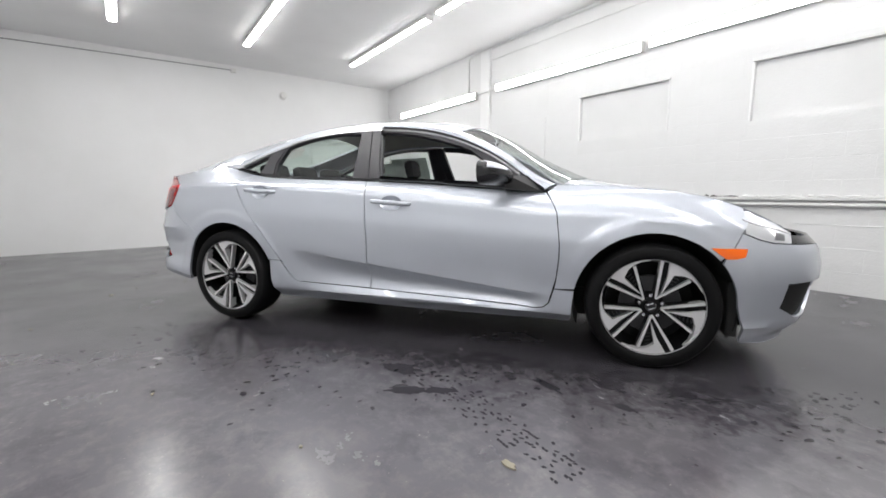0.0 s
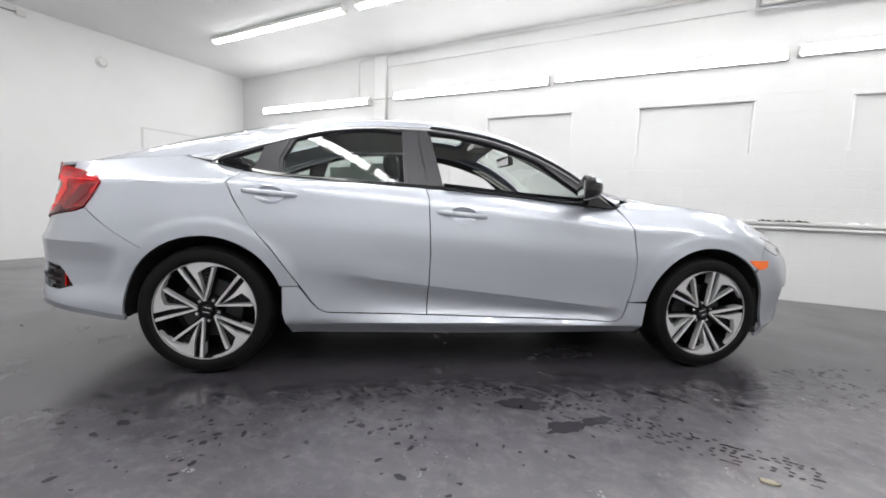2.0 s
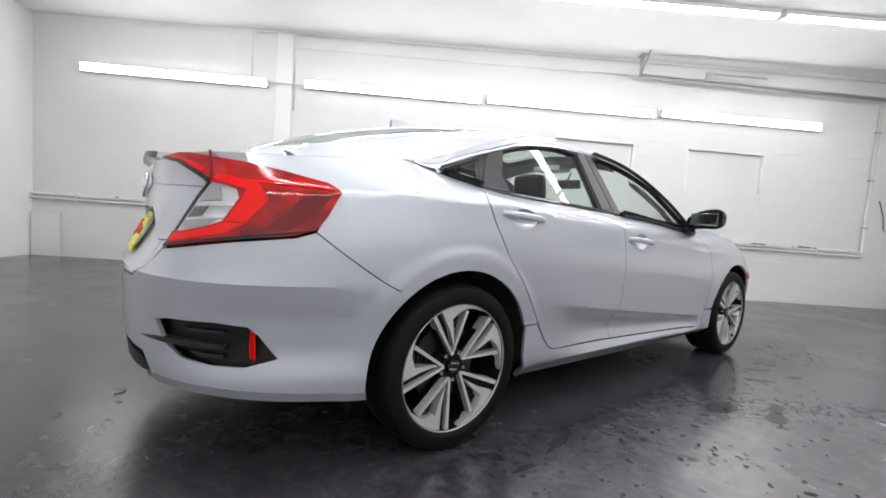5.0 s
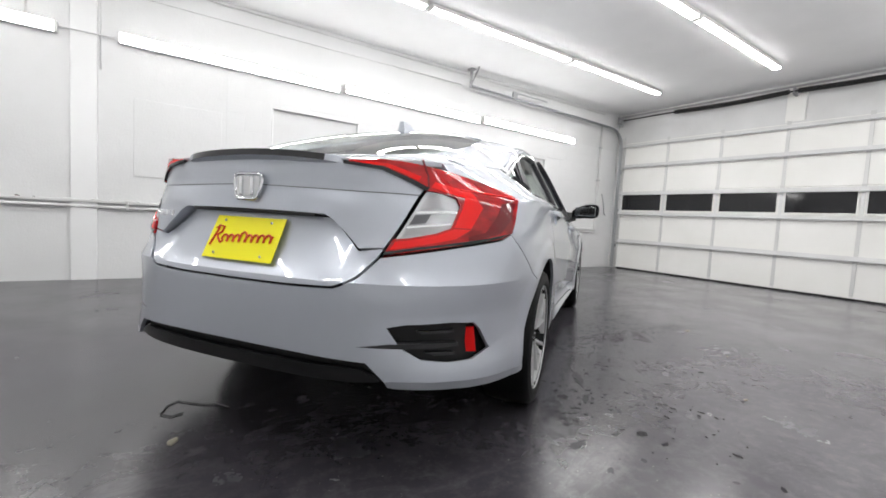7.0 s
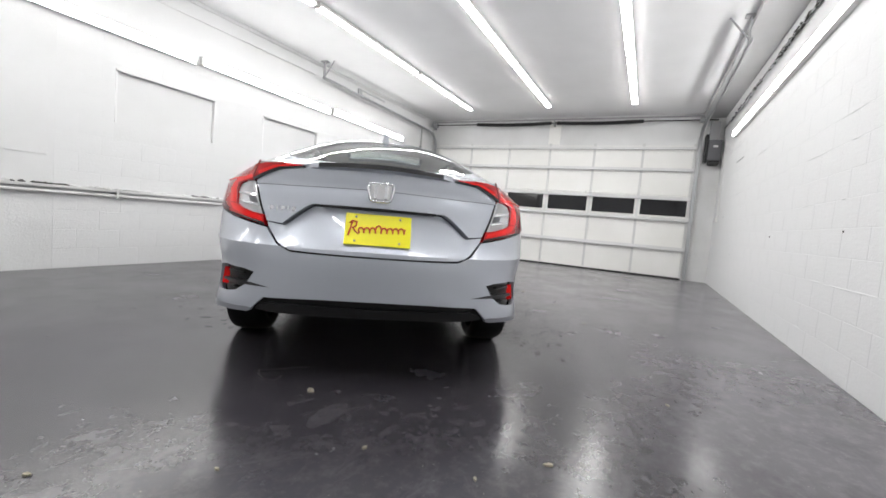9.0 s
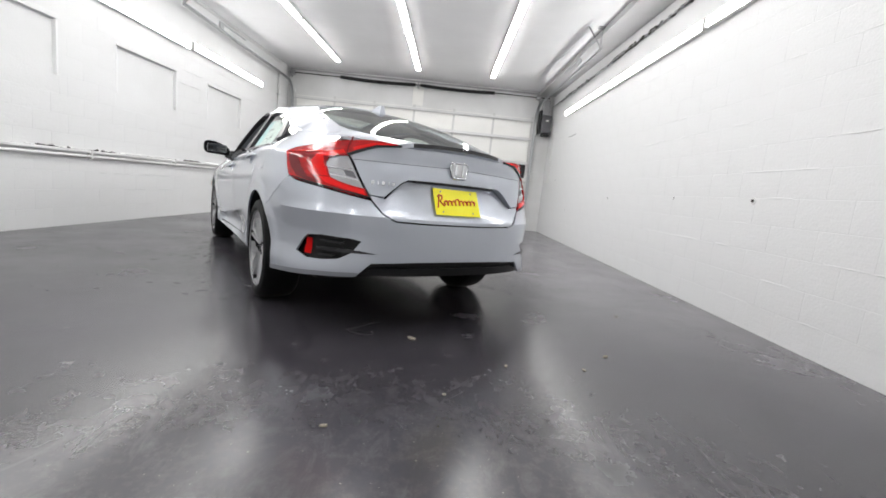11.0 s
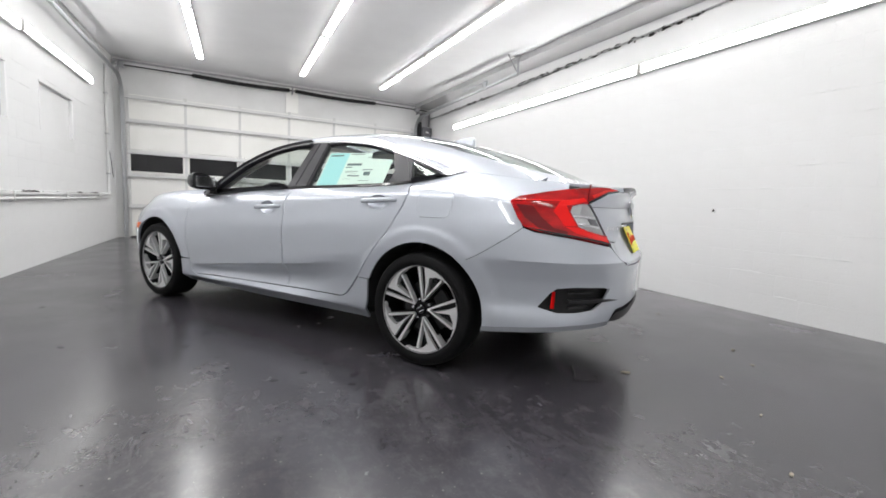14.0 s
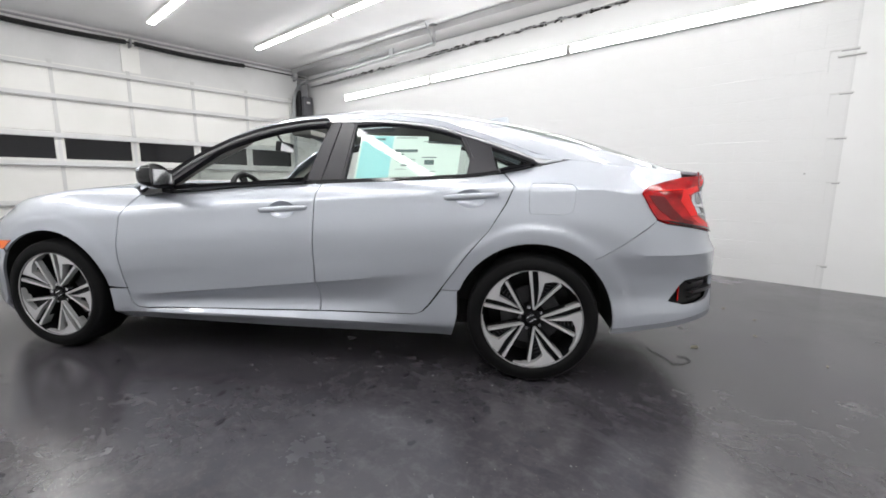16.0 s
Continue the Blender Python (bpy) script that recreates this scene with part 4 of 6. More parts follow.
part("badge_plate", box(B(), -2.299, -2.286, -0.05, 0.05, 0.89, 0.962, 0.006), M_MACHINED, badge)
for s in (-1, 1):
    part("badge_bar", box(B(), -2.306, -2.296, s * 0.024 - 0.007, s * 0.024 + 0.007, 0.896, 0.958, 0.003), M_CHROME, badge)
for k in range(5):
    y0 = 0.493 - 0.026 * k
    p3 = skin(uy(y0, 0.818), 0.818)
    part("name_bar", box(B(), p3[0] - 0.003, p3[0] + 0.003, y0 - (0.009 if k % 2 == 0 else 0.003), y0 + (0.009 if k % 2 == 0 else 0.003), 0.808, 0.828, 0.001), M_CHROME, lid, "chrome letter bar")

# ---- top: bonnet, glass, roof ----
WS_LOW, WS_TOP = Curve((0, 1.06), (0.5, 1.01), (0.8, 0.93), (0.9, 0.87), (1.0, 0.80)), Curve((0, 0.33), (0.5, 0.31), (0.9, 0.27), (1, 0.26))
RW_TOP, RW_LOW = Curve((0, -0.98), (0.5, -1.0), (0.8, -1.06), (1, -1.1)), Curve((0, -2.08), (0.5, -2.05), (0.7, -1.985), (0.8, -1.93), (1, -1.85))
QS = [0.0, 0.15, 0.3, 0.45, 0.6, 0.7, 0.78, 0.84, 0.88]


def top_panel(name, half, material, label="", step=TOP_STEP, **kw):
    bm = B()
    for side in (-1, 1):
        sheet(bm, roof_point, half, step, side, **kw)
    bmesh.ops.remove_doubles(bm, verts=[v for v in bm.verts if abs(v.co.y) < 1e-5], dist=1e-4)
    return part(name, bm, material, car, label, smooth=35)


top_panel("bonnet", [(WS_LOW(q) + 0.05, q) for q in QS] + [(0.90, 0.985), (1.1, 0.985), (1.4, 0.985), (1.65, 0.97), (1.78, 0.93), (1.95, 0.8), (2.07, 0.5), (2.11, 0.25), (2.12, 0.0)], M_PAINT, "silver bonnet")
SUN = [(0.07, 0.0), (0.07, 0.5), (0.05, 0.56), (-0.33, 0.57), (-0.36, 0.5), (-0.36, 0.0)]
roof = top_panel("roof", [(WS_TOP(q) - 0.008, q) for q in QS] + [(0.4, 0.885), (0.6, 0.90), (0.8, 0.93), (0.86, 0.97), (0.84, 1.0)] + [(0.84 - 0.1 * k, 1.0) for k in range(1, 28)] + [(-1.92, 1.0), (-1.93, 0.9), (-1.86, 0.825), (-1.78, 0.795), (-1.6, 0.77), (-1.3, 0.74), (-1.1, 0.715), (-1.06, 0.70)] + [(RW_TOP(q) + 0.006, q) for q in QS[5::-1]], M_PAINT, "silver roof with a glass sunroof", holes=(SUN,))
g = top_panel("windscreen", [(WS_LOW(q), q) for q in QS] + [(WS_TOP(q), q) for q in QS[::-1]], M_GLASS, "tinted windscreen", step=(0.08, 0.1), sink=0.004, depth=0)
g.visible_shadow = False
g = top_panel("rear_window", [(RW_TOP(q), q) for q in QS[:6]] + [(-1.11, 0.705), (-1.3, 0.73), (-1.6, 0.76), (-1.78, 0.785), (-1.90, 0.775), (RW_LOW(0.7), 0.7), (RW_LOW(0.45), 0.45), (RW_LOW(0), 0)], M_GLASS, "tinted rear window", step=(0.08, 0.1), sink=0.004, depth=0)
g.visible_shadow = False
g = top_panel("sunroof", SUN, M_GLASS, "glass sunroof panel", step=(0.1, 0.1), sink=0.006, depth=0)
g.visible_shadow = False
top_panel("boot_top", [(RW_LOW(q) - 0.012, q) for q in QS[:6]] + [(-1.915, 0.78), (-1.80, 0.80), (-1.87, 0.835), (-1.94, 0.905), (-1.945, 0.998), (-2.0, 0.998), (-2.05, 0.998), (-2.1, 0.998), (-2.15, 0.998), (-2.2, 0.998), (-2.24, 0.998), (-2.262, 0.98), (-2.272, 0.5), (-2.274, 0.0)], M_PAINT, "silver boot top")
bm = B()
prof = [(-2.13, 1.058), (-2.21, 1.056), (-2.300, 1.052), (-2.304, 1.031), (-2.262, 1.012), (-2.18, 1.012)]
rows = []
for k in range(25):
    y = -0.35 + 0.70 * k / 24
    e = 1 - (abs(y) / 0.35) ** 6
    drop = 0.16 * y * y
    rows.append([bm.verts.new((x * 1.0 + 0.16 * y * y + (1 - e) * 0.04, y, (z - drop) if i < 4 else z - drop - 0.0)) for i, (x, z) in enumerate(prof)])
for a, b in zip(rows, rows[1:]):
    for k in range(6):
        bm.faces.new((a[k], a[(k + 1) % 6], b[(k + 1) % 6], b[k]))
bm.faces.new(rows[0])
bm.faces.new(rows[-1])
bmesh.ops.recalc_face_normals(bm, faces=bm.faces)
spoiler = part("spoiler", bm, [M_PAINT, M_BLADE], car, "slim silver lip spoiler, shade painted on its rear face", smooth=50)
# The rear face takes the dark material to paint its shade.
for f in spoiler.data.polygons:
    f.material_index = 1 if f.center.x < -2.24 and f.normal.x < -0.9 else 0
bm = B()
fin = [(-1.0, 0.0), (-1.06, 0.018), (-1.12, 0.045), (-1.18, 0.062), (-1.21, 0.064), (-1.215, 0.0)]
zf = SPINE(-1.1) - 0.012
fl = [bm.verts.new((x, -0.012 - 0.012 * (z < 0.01), zf + z - (x + 1.1) * -0.16)) for x, z in fin]
fr = [bm.verts.new((x, 0.012 + 0.012 * (z < 0.01), zf + z - (x + 1.1) * -0.16)) for x, z in fin]
bm.faces.new(fl)
bm.faces.new(fr[::-1])
for k in range(6):
    bm.faces.new((fl[k], fr[k], fr[(k + 1) % 6], fl[(k + 1) % 6]))
bmesh.ops.recalc_face_normals(bm, faces=bm.faces)
part("roof_antenna", bm, M_PAINT, car, "silver shark-fin antenna", smooth=30)

# ---- nose ----
FBUMP = flanks((1.664, 0.598)) + arch_u(1, 41.6, 4)[1:] + flanks((1.742, 0.29), (1.768, 0.155), (1.87, 0.146), (2.0, 0.150)) + [(uy(y, z, True), z) for y, z in ((0.5, 0.165), (0.2, 0.165), (0.0, 0.165), (0.0, 0.61), (0.4, 0.618), (0.6, 0.636))] + flanks((1.957, 0.643), (1.865, 0.65), (1.8, 0.667), (1.724, 0.6985))
FOG = flanks((1.926, 0.333), (1.952, 0.457)) + [(uy(y, z, True), z) for y, z in ((0.36, 0.458), (0.30, 0.37), (0.42, 0.266))] + flanks((2.03, 0.268))
bm = B()
for side in (-1, 1):
    sheet(bm, skin, FBUMP, 0.03, side, holes=(FOG,))
nose = part("front_bumper", bm, M_PAINT, car, "silver front bumper", smooth=35)
bm = B()
for side in (-1, 1):
    sheet(bm, skin, [(uy(y, z, True), z) for y, z in ((0.0, 0.618), (0.4, 0.626), (0.6, 0.642))] + flanks((1.962, 0.65), (1.968, 0.688)) + [(uy(y, z, True), z) for y, z in ((0.6, 0.68), (0.4, 0.672), (0.0, 0.67))], 0.03, side, sink=0.004)
part("grille", bm, M_BLACKGLOSS, car, "gloss black grille bar", smooth=True)
for side in (-1, 1):
    part("fog_recess", sheet(B(), skin, [(u + (u - ux(2.0, 0.36)) * 0.08, v + (v - 0.36) * 0.08) for u, v in FOG], 0.03, side, sink=0.028, depth=0), M_DARK, nose, "black fog lamp recess", smooth=True)
    lamp = part("headlamp", sheet(B(), skin, flanks((1.738, 0.70), (1.8, 0.673), (1.865, 0.656), (1.955, 0.649), (1.962, 0.690), (1.88, 0.718), (1.775, 0.745), (1.73, 0.762)), 0.02, side, sink=0.0, depth=0.03), M_LENS, car, "clear headlamp under a bright brow", smooth=35)
    part("brow", sheet(B(), skin, flanks((1.735, 0.766), (1.775, 0.749), (1.88, 0.722), (1.964, 0.694), (1.97, 0.691), (1.88, 0.748), (1.775, 0.796), (1.752, 0.803)), 0.02, side, sink=-0.001, depth=0.02), M_PAINT, lamp, smooth=35)
    part("chrome_line", sheet(B(), skin, flanks((1.73, 0.768), (1.775, 0.751), (1.88, 0.724), (1.962, 0.697), (1.962, 0.689), (1.88, 0.716), (1.775, 0.743), (1.73, 0.76)), 0.02, side, sink=-0.003, depth=0.006), M_TRIMBRIGHT, lamp, "bright strip", smooth=True)
    part("projector", sheet(B(), skin, flanks((1.87, 0.668), (1.92, 0.662), (1.925, 0.69), (1.88, 0.702)), 0.02, side, sink=-0.001, depth=0.01), M_GREYPL, lamp, smooth=True)

# ---- underside and wheel wells ----
bm = box(B(), -1.7, 2.0, -0.58, 0.58, 0.19, 0.34)
box(bm, -2.25, -1.7, -0.52, 0.52, 0.335, 0.5)
box(bm, -0.95, 0.95, -0.72, 0.72, 0.2, 0.26)
part("underbody", bm, M_DARK, car)
for side in (-1, 1):
    part("splash_guard", box(B(), 1.69, 1.742, side * 0.69 - 0.12, side * 0.69 + 0.12, 0.19, 0.46, 0.01), M_DARK, car)
bm = box(B(), -2.2, -1.85, -0.5, 0.5, 0.33, 0.75)
part("boot_well", bm, M_DARK, car)
for sx in (-1, 1):
    for side in (-1, 1):
        bm = B()
        low, high = (-22, 202) if sx > 0 else (-7, 186)
        ring_a = [bm.verts.new((x, side * (side_y(x, z) - 0.016), z)) for x, z in arch(sx, low, high, 0.384, 24)]
        ring_b = [bm.verts.new((x, side * 0.56, z)) for x, z in arch(sx, low, high, 0.384, 24)]
        for k in range(24):
            bm.faces.new((ring_a[k], ring_a[k + 1], ring_b[k + 1], ring_b[k]))
        bm.faces.new(ring_b)
        part("wheel_well", bm, M_DARK, car)


# ---- wheels ----
def lathe(bm, prof, seg=48):
    rings = [[bm.verts.new((r * math.cos(a), y, r * math.sin(a))) for a in (2 * math.pi * k / seg for k in range(seg))] for r, y in prof]
    for a, b in zip(rings, rings[1:]):
        for k in range(seg):
            bm.faces.new((a[k], a[(k + 1) % seg], b[(k + 1) % seg], b[k]))
    return bm


def spoke(bm, pts, y_in, y_out):
    """A bevelled bar: outline points as (radius, degrees); its face lies at y = dish."""
    top = [bm.verts.new((r * math.cos(radians(a)), y_out - 0.018 * max(0.0, 1 - r / 0.2), r * math.sin(radians(a)))) for r, a in pts]
    low = [bm.verts.new((r * math.cos(radians(a)), y_in, r * math.sin(radians(a)))) for r, a in pts]
    bm.faces.new(top)
    for k in range(len(pts)):
        bm.faces.new((top[k], top[k - 1], low[k - 1], low[k]))
    bmesh.ops.recalc_face_normals(bm, faces=bm.faces)
    return bm


def bar(r0, a0, r1, a1, w0, w1):
    """Outline of a straight bar between two polar points."""
    p, q = Vector((r0 * math.cos(radians(a0)), r0 * math.sin(radians(a0)))), Vector((r1 * math.cos(radians(a1)), r1 * math.sin(radians(a1))))
    n = (q - p).normalized()
    n = Vector((-n.y, n.x))
    out = [p + n * w0, q + n * w1, q - n * w1, p - n * w0]
    return [(v.length, math.degrees(math.atan2(v.y, v.x))) for v in out]


def make_wheel(at, turn, flip):
    """A wheel whose outer face looks along +y; flip mirrors it for the other flank."""
    rim = part("wheel", lathe(B(), [(0.243, -0.02), (0.2435, 0.0), (0.2425, 0.001), (0.2408, -0.014), (0.230, -0.055), (0.212, -0.15), (0.0, -0.16)]), M_RIMBLACK, car, "black and machined alloy wheel", smooth=35)
    rim.matrix_basis = at @ pose(0, 0, 0, 0, turn, 0) @ Matrix.Diagonal((flip, 1, 1, 1))
    part("tyre", lathe(B(), [(0.236, -0.20), (0.262, -0.215), (0.295, -0.213), (0.314, -0.196), (0.3185, -0.17), (0.3215, -0.105), (0.3185, -0.04), (0.314, -0.013), (0.306, 0.0), (0.303, 0.0035), (0.297, 0.006), (0.29, 0.0068), (0.284, 0.009), (0.268, 0.011), (0.256, 0.009), (0.245, 0.0), (0.242, -0.012)], 72), M_RUBBER, rim, "black road tyre", smooth=50)
    part("rim_lip", lathe(B(), [(0.2445, 0.001), (0.243, 0.004), (0.2412, 0.003), (0.2405, -0.003)], 72), M_RIMEDGE, rim, smooth=True)
    part("brake_disc", lathe(B(), [(0.06, -0.085), (0.148, -0.085), (0.15, -0.09), (0.15, -0.105)]), M_DISC, rim, smooth=30)
    for k in range(5):
        a = 72 * k
        part("spoke", spoke(B(), bar(0.047, a - 9, 0.239, a - 25, 0.0045, 0.0082), -0.06, -0.006), M_MACHINED, rim, smooth=25)
        part("spoke", spoke(B(), bar(0.047, a - 7, 0.219, a + 15, 0.0045, 0.0070), -0.055, -0.008), M_MACHINED, rim, smooth=25)
        part("blade_spoke", spoke(B(), [(0.078, a - 1.5), (0.160, a - 10.5), (0.239, a - 16.5), (0.2402, a - 8), (0.2402, a), (0.2402, a + 8), (0.2402, a + 16), (0.2402, a + 25), (0.2402, a + 34), (0.2372, a + 34), (0.2345, a + 25), (0.2285, a + 15), (0.216, a + 6), (0.192, a - 5), (0.140, a - 3.5)], -0.05, -0.006), M_MACHINED, rim, smooth=25)
        part("spoke_web", spoke(B(), bar(0.04, a - 9, 0.238, a - 19.5, 0.012, 0.026), -0.08, -0.026), M_RIMBLACK, rim)
        part("spoke_web", spoke(B(), bar(0.045, a - 2, 0.225, a + 8, 0.012, 0.036), -0.075, -0.04), M_RIMBLACK, rim)
        for k2 in range(5):
            r2 = 0.125 + 0.018 * k2
            part("web_rib", spoke(B(), bar(r2, a - 1.5, r2 + 0.006, a + 9 - 0.8 * k2, 0.0022, 0.0022), -0.05, -0.034), M_DISC, rim)
        part("lug_nut", rod(B(), (0.055 * math.cos(radians(a + 36)), -0.06, 0.055 * math.sin(radians(a + 36))), (0.055 * math.cos(radians(a + 36)), -0.028, 0.055 * math.sin(radians(a + 36))), 0.009, 6), M_CHROME, rim)
    part("hub", rod(B(), (0, -0.09, 0), (0, -0.033, 0), 0.07, 24, 0.05), M_RIMBLACK, rim, smooth=30)
    cap = part("centre_cap", rod(B(), (0, -0.034, 0), (0, -0.02, 0), 0.031, 24, 0.028), M_BLACKGLOSS, rim, smooth=30)
    for s in (-1, 1):
        part("cap_bar", box(B(), -0.017, 0.017, -0.021, -0.017, s * 0.012 - 0.003, s * 0.012 + 0.003, 0.001), M_CHROME, rim)
    return rim


for sx, side, turn in ((1, -1, 20), (-1, -1, -13), (1, 1, 28), (-1, 1, 32)):
    make_wheel(pose(sx * WHEEL_X, side * 0.872, 0.3215, 0, 0, 0 if side > 0 else 180), turn, 1)


# ---- cabin ----
def seat(x, y, w, parent=None):
    ob = part("seat", box(B(), x - 0.24, x + 0.27, y - w / 2, y + w / 2, 0.33, 0.55, 0.05), M_SEAT, car, "black cloth seat", smooth=40)
    bm = box(B(), -0.07, 0.07, -w / 2 + 0.02, w / 2 - 0.02, 0, 0.60, 0.05)
    for v in bm.verts:
        if v.co.z > 0.3:
            v.co.y *= 1 - (0.30 if w < 1 else 0.04) * (v.co.z - 0.3) / 0.3
            v.co.x *= 1 - 0.4 * (v.co.z - 0.3) / 0.3
    part("backrest", bm, M_SEAT, ob, smooth=40, at=pose(x - 0.23, y, 0.45, 0, -22, 0))
    return ob


for y in (-0.36, 0.36):
    s = seat(0.05, y, 0.5)
    part("headrest", box(B(), -0.045, 0.045, -0.10, 0.10, 0, 0.16, 0.044), M_SEAT, s, smooth=40, at=pose(-0.44, y, 1.02, 0, -12, 0))
bench = seat(-0.82, 0, 1.25)
for y in (-0.38, 0, 0.38):
    part("headrest", box(B(), -0.045, 0.045, -0.13, 0.13, 0, 0.15, 0.04), M_SEAT, bench, smooth=40, at=pose(-1.30, y, 0.97, 0, -14, 0))
bm = box(B(), 0.55, 1.0, -0.70, 0.70, 0.55, 0.925, 0.05)
dash = part("dashboard", bm, M_DASH, car, "dark moulded dashboard", smooth=40)
part("instrument_hood", box(B(), 0.5, 0.68, 0.2, 0.55, 0.88, 0.965, 0.035), M_DASH, dash, smooth=40)
bm = B()
pipe(bm, [(0.185 * math.cos(a), 0.185 * math.sin(a), 0) for a in (2 * math.pi * k / 32 for k in range(33))], 0.016, 8)
box(bm, -0.17, 0.17, -0.03, 0.03, -0.02, 0.0, 0.008)
rod(bm, (0, 0, 0), (0, 0, -0.25), 0.035)
part("steering_wheel", bm, M_DASH, car, "black steering wheel", smooth=40, at=pose(0.38, 0.37, 0.85, 0, -66, 0))
bm = B()
for side in (-1, 1):
    sheet(bm, roof_point, [(0.24, 0.0), (0.22, 0.8), (0.05, 0.93), (-0.9, 0.93), (-1.0, 0.75), (-1.0, 0.0)], (0.08, 0.12), side, sink=0.04, depth=0, holes=([(0.09, -0.01), (0.09, 0.5), (0.05, 0.6), (-0.33, 0.6), (-0.38, 0.5), (-0.38, -0.01)],))
part("headliner", bm, M_LINER, car, "light grey headliner", smooth=True)
part("parcel_shelf", box(B(), -1.75, -1.25, -0.58, 0.58, 0.98, 1.0, 0.008), M_SEAT, car)
part("overhead_console", box(B(), 0.1, 0.24, -0.12, 0.12, 1.285, 1.325, 0.015), M_LINER, car, smooth=40)
mir = part("inside_mirror", box(B(), -0.018, 0.018, -0.12, 0.12, -0.035, 0.035, 0.015), M_BLACKPL, car, "black inside mirror", smooth=40, at=pose(0.36, 0.0, 1.215, 0, -8, 6))
part("mirror_face", box(B(), -0.0205, -0.018, -0.108, 0.108, -0.027, 0.027), M_CHROME, mir)
part("mirror_stem", rod(B(), (0.015, 0, 0.02), (0.06, 0, 0.08), 0.008), M_BLACKPL, mir)
for side in (-1, 1):
    part("door_trim", sheet(B(), skin, [(-1.1, 0.96), (-0.9, 0.45), (-0.8, 0.35), (0.75, 0.33), (0.8, 0.5), (0.75, 0.88), (0.1, 0.935), (-0.5, 0.96)], 0.08, side, sink=0.07, depth=0), M_SEAT, car, "dark inner door trim", smooth=True)
    part("pillar_trim", sheet(B(), skin, [(0.24, 1.225), (0.36, 1.165), (0.5, 1.09), (0.6, 1.02), (0.73, 0.92), (0.79, 0.92), (0.72, 0.985), (0.59, 1.075), (0.34, 1.21)], 0.06, side, sink=0.05, depth=0.02), M_LINER, car, "light grey pillar trim", smooth=True)

# window sticker on the left rear glass
sticker = part("window_sticker", sheet(B(), skin, [(-0.43, 1.0), (-0.435, 1.235), (-0.80, 1.225), (-0.80, 1.19), (-0.975, 1.18), (-0.965, 1.03), (-0.70, 1.01)], 0.08, 1, sink=0.021, depth=0), M_PAPER, car, "printed pale green paper on the rear glass")
part("print_block", sheet(B(), skin, [(-0.44, 1.005), (-0.445, 1.228), (-0.615, 1.228), (-0.61, 1.005)], 0.08, 1, sink=0.0195, depth=0), M_PAPERBLUE, sticker)
for u0, u1, v0, v1 in ((-0.46, -0.57, 1.205, 1.215), (-0.63, -0.75, 1.14, 1.155), (-0.63, -0.68, 1.125, 1.132), (-0.67, -0.76, 1.068, 1.076), (-0.63, -0.74, 1.215, 1.219), (-0.775, -0.85, 1.11, 1.115), (-0.64, -0.74, 1.10, 1.103), (-0.64, -0.74, 1.09, 1.092), (-0.64, -0.70, 1.05, 1.052), (-0.79, -0.84, 1.075, 1.10), (-0.775, -0.86, 1.195, 1.198), (-0.775, -0.85, 1.04, 1.043)):
    part("print_bar", sheet(B(), skin, [(u0, v0), (u0, v1), (u1, v1), (u1, v0)], 0.1, 1, sink=0.0185, depth=0), M_INK, sticker)

# ---------------- overhead garage door ----------------
door = tagged(part("door_1", box(B(), X_FRONT - 0.002, X_FRONT + 0.012, DY0 + 0.02, DY1 - 0.02, 0.0, 0.03, 0.003), M_BLACKPL), "closed white sectional garage door with dark windows", "garage door", kind="structure")
ROWS = (0.03, 0.61, 1.215, 1.72, 2.245, 2.755)
NCOL = 6
DW = (DY1 - DY0) / NCOL
XD = X_FRONT - 0.03
for r, (z0, z1) in enumerate(zip(ROWS, ROWS[1:])):
    for c in range(NCOL):
        y0, y1 = DY0 + c * DW, DY0 + (c + 1) * DW
        if r == 2:
            bm = box(B(), XD, XD + 0.04, y0 + 0.002, y1 - 0.002, z0 + 0.002, 1.295, 0.003)
            box(bm, XD, XD + 0.04, y0 + 0.002, y1 - 0.002, 1.675, z1 - 0.002, 0.003)
            box(bm, XD, XD + 0.04, y0 + 0.002, y0 + 0.055, 1.295, 1.675)
            box(bm, XD, XD + 0.04, y1 - 0.055, y1 - 0.002, 1.295, 1.675)
            part("panel", bm, M_DOORPANEL, door)
            part("window_pane", box(B(), XD + 0.015, XD + 0.021, y0 + 0.05, y1 - 0.05, 1.29, 1.68), M_NIGHT, door, "dark night-time window pane")
            bm = B()
            for a, b, e, g in ((y0 + 0.04, y1 - 0.04, 1.278, 1.30), (y0 + 0.04, y1 - 0.04, 1.672, 1.69), (y0 + 0.04, y0 + 0.06, 1.30, 1.672), (y1 - 0.06, y1 - 0.04, 1.30, 1.672)):
                box(bm, XD - 0.01, XD + 0.004, a, b, e, g, 0.003)
            part("window_frame", bm, M_WHITEPL, door)
        else:
            part("panel", box(B(), XD, XD + 0.04, y0 + 0.002, y1 - 0.002, z0 + 0.002, z1 - 0.002, 0.003), M_DOORPANEL, door)
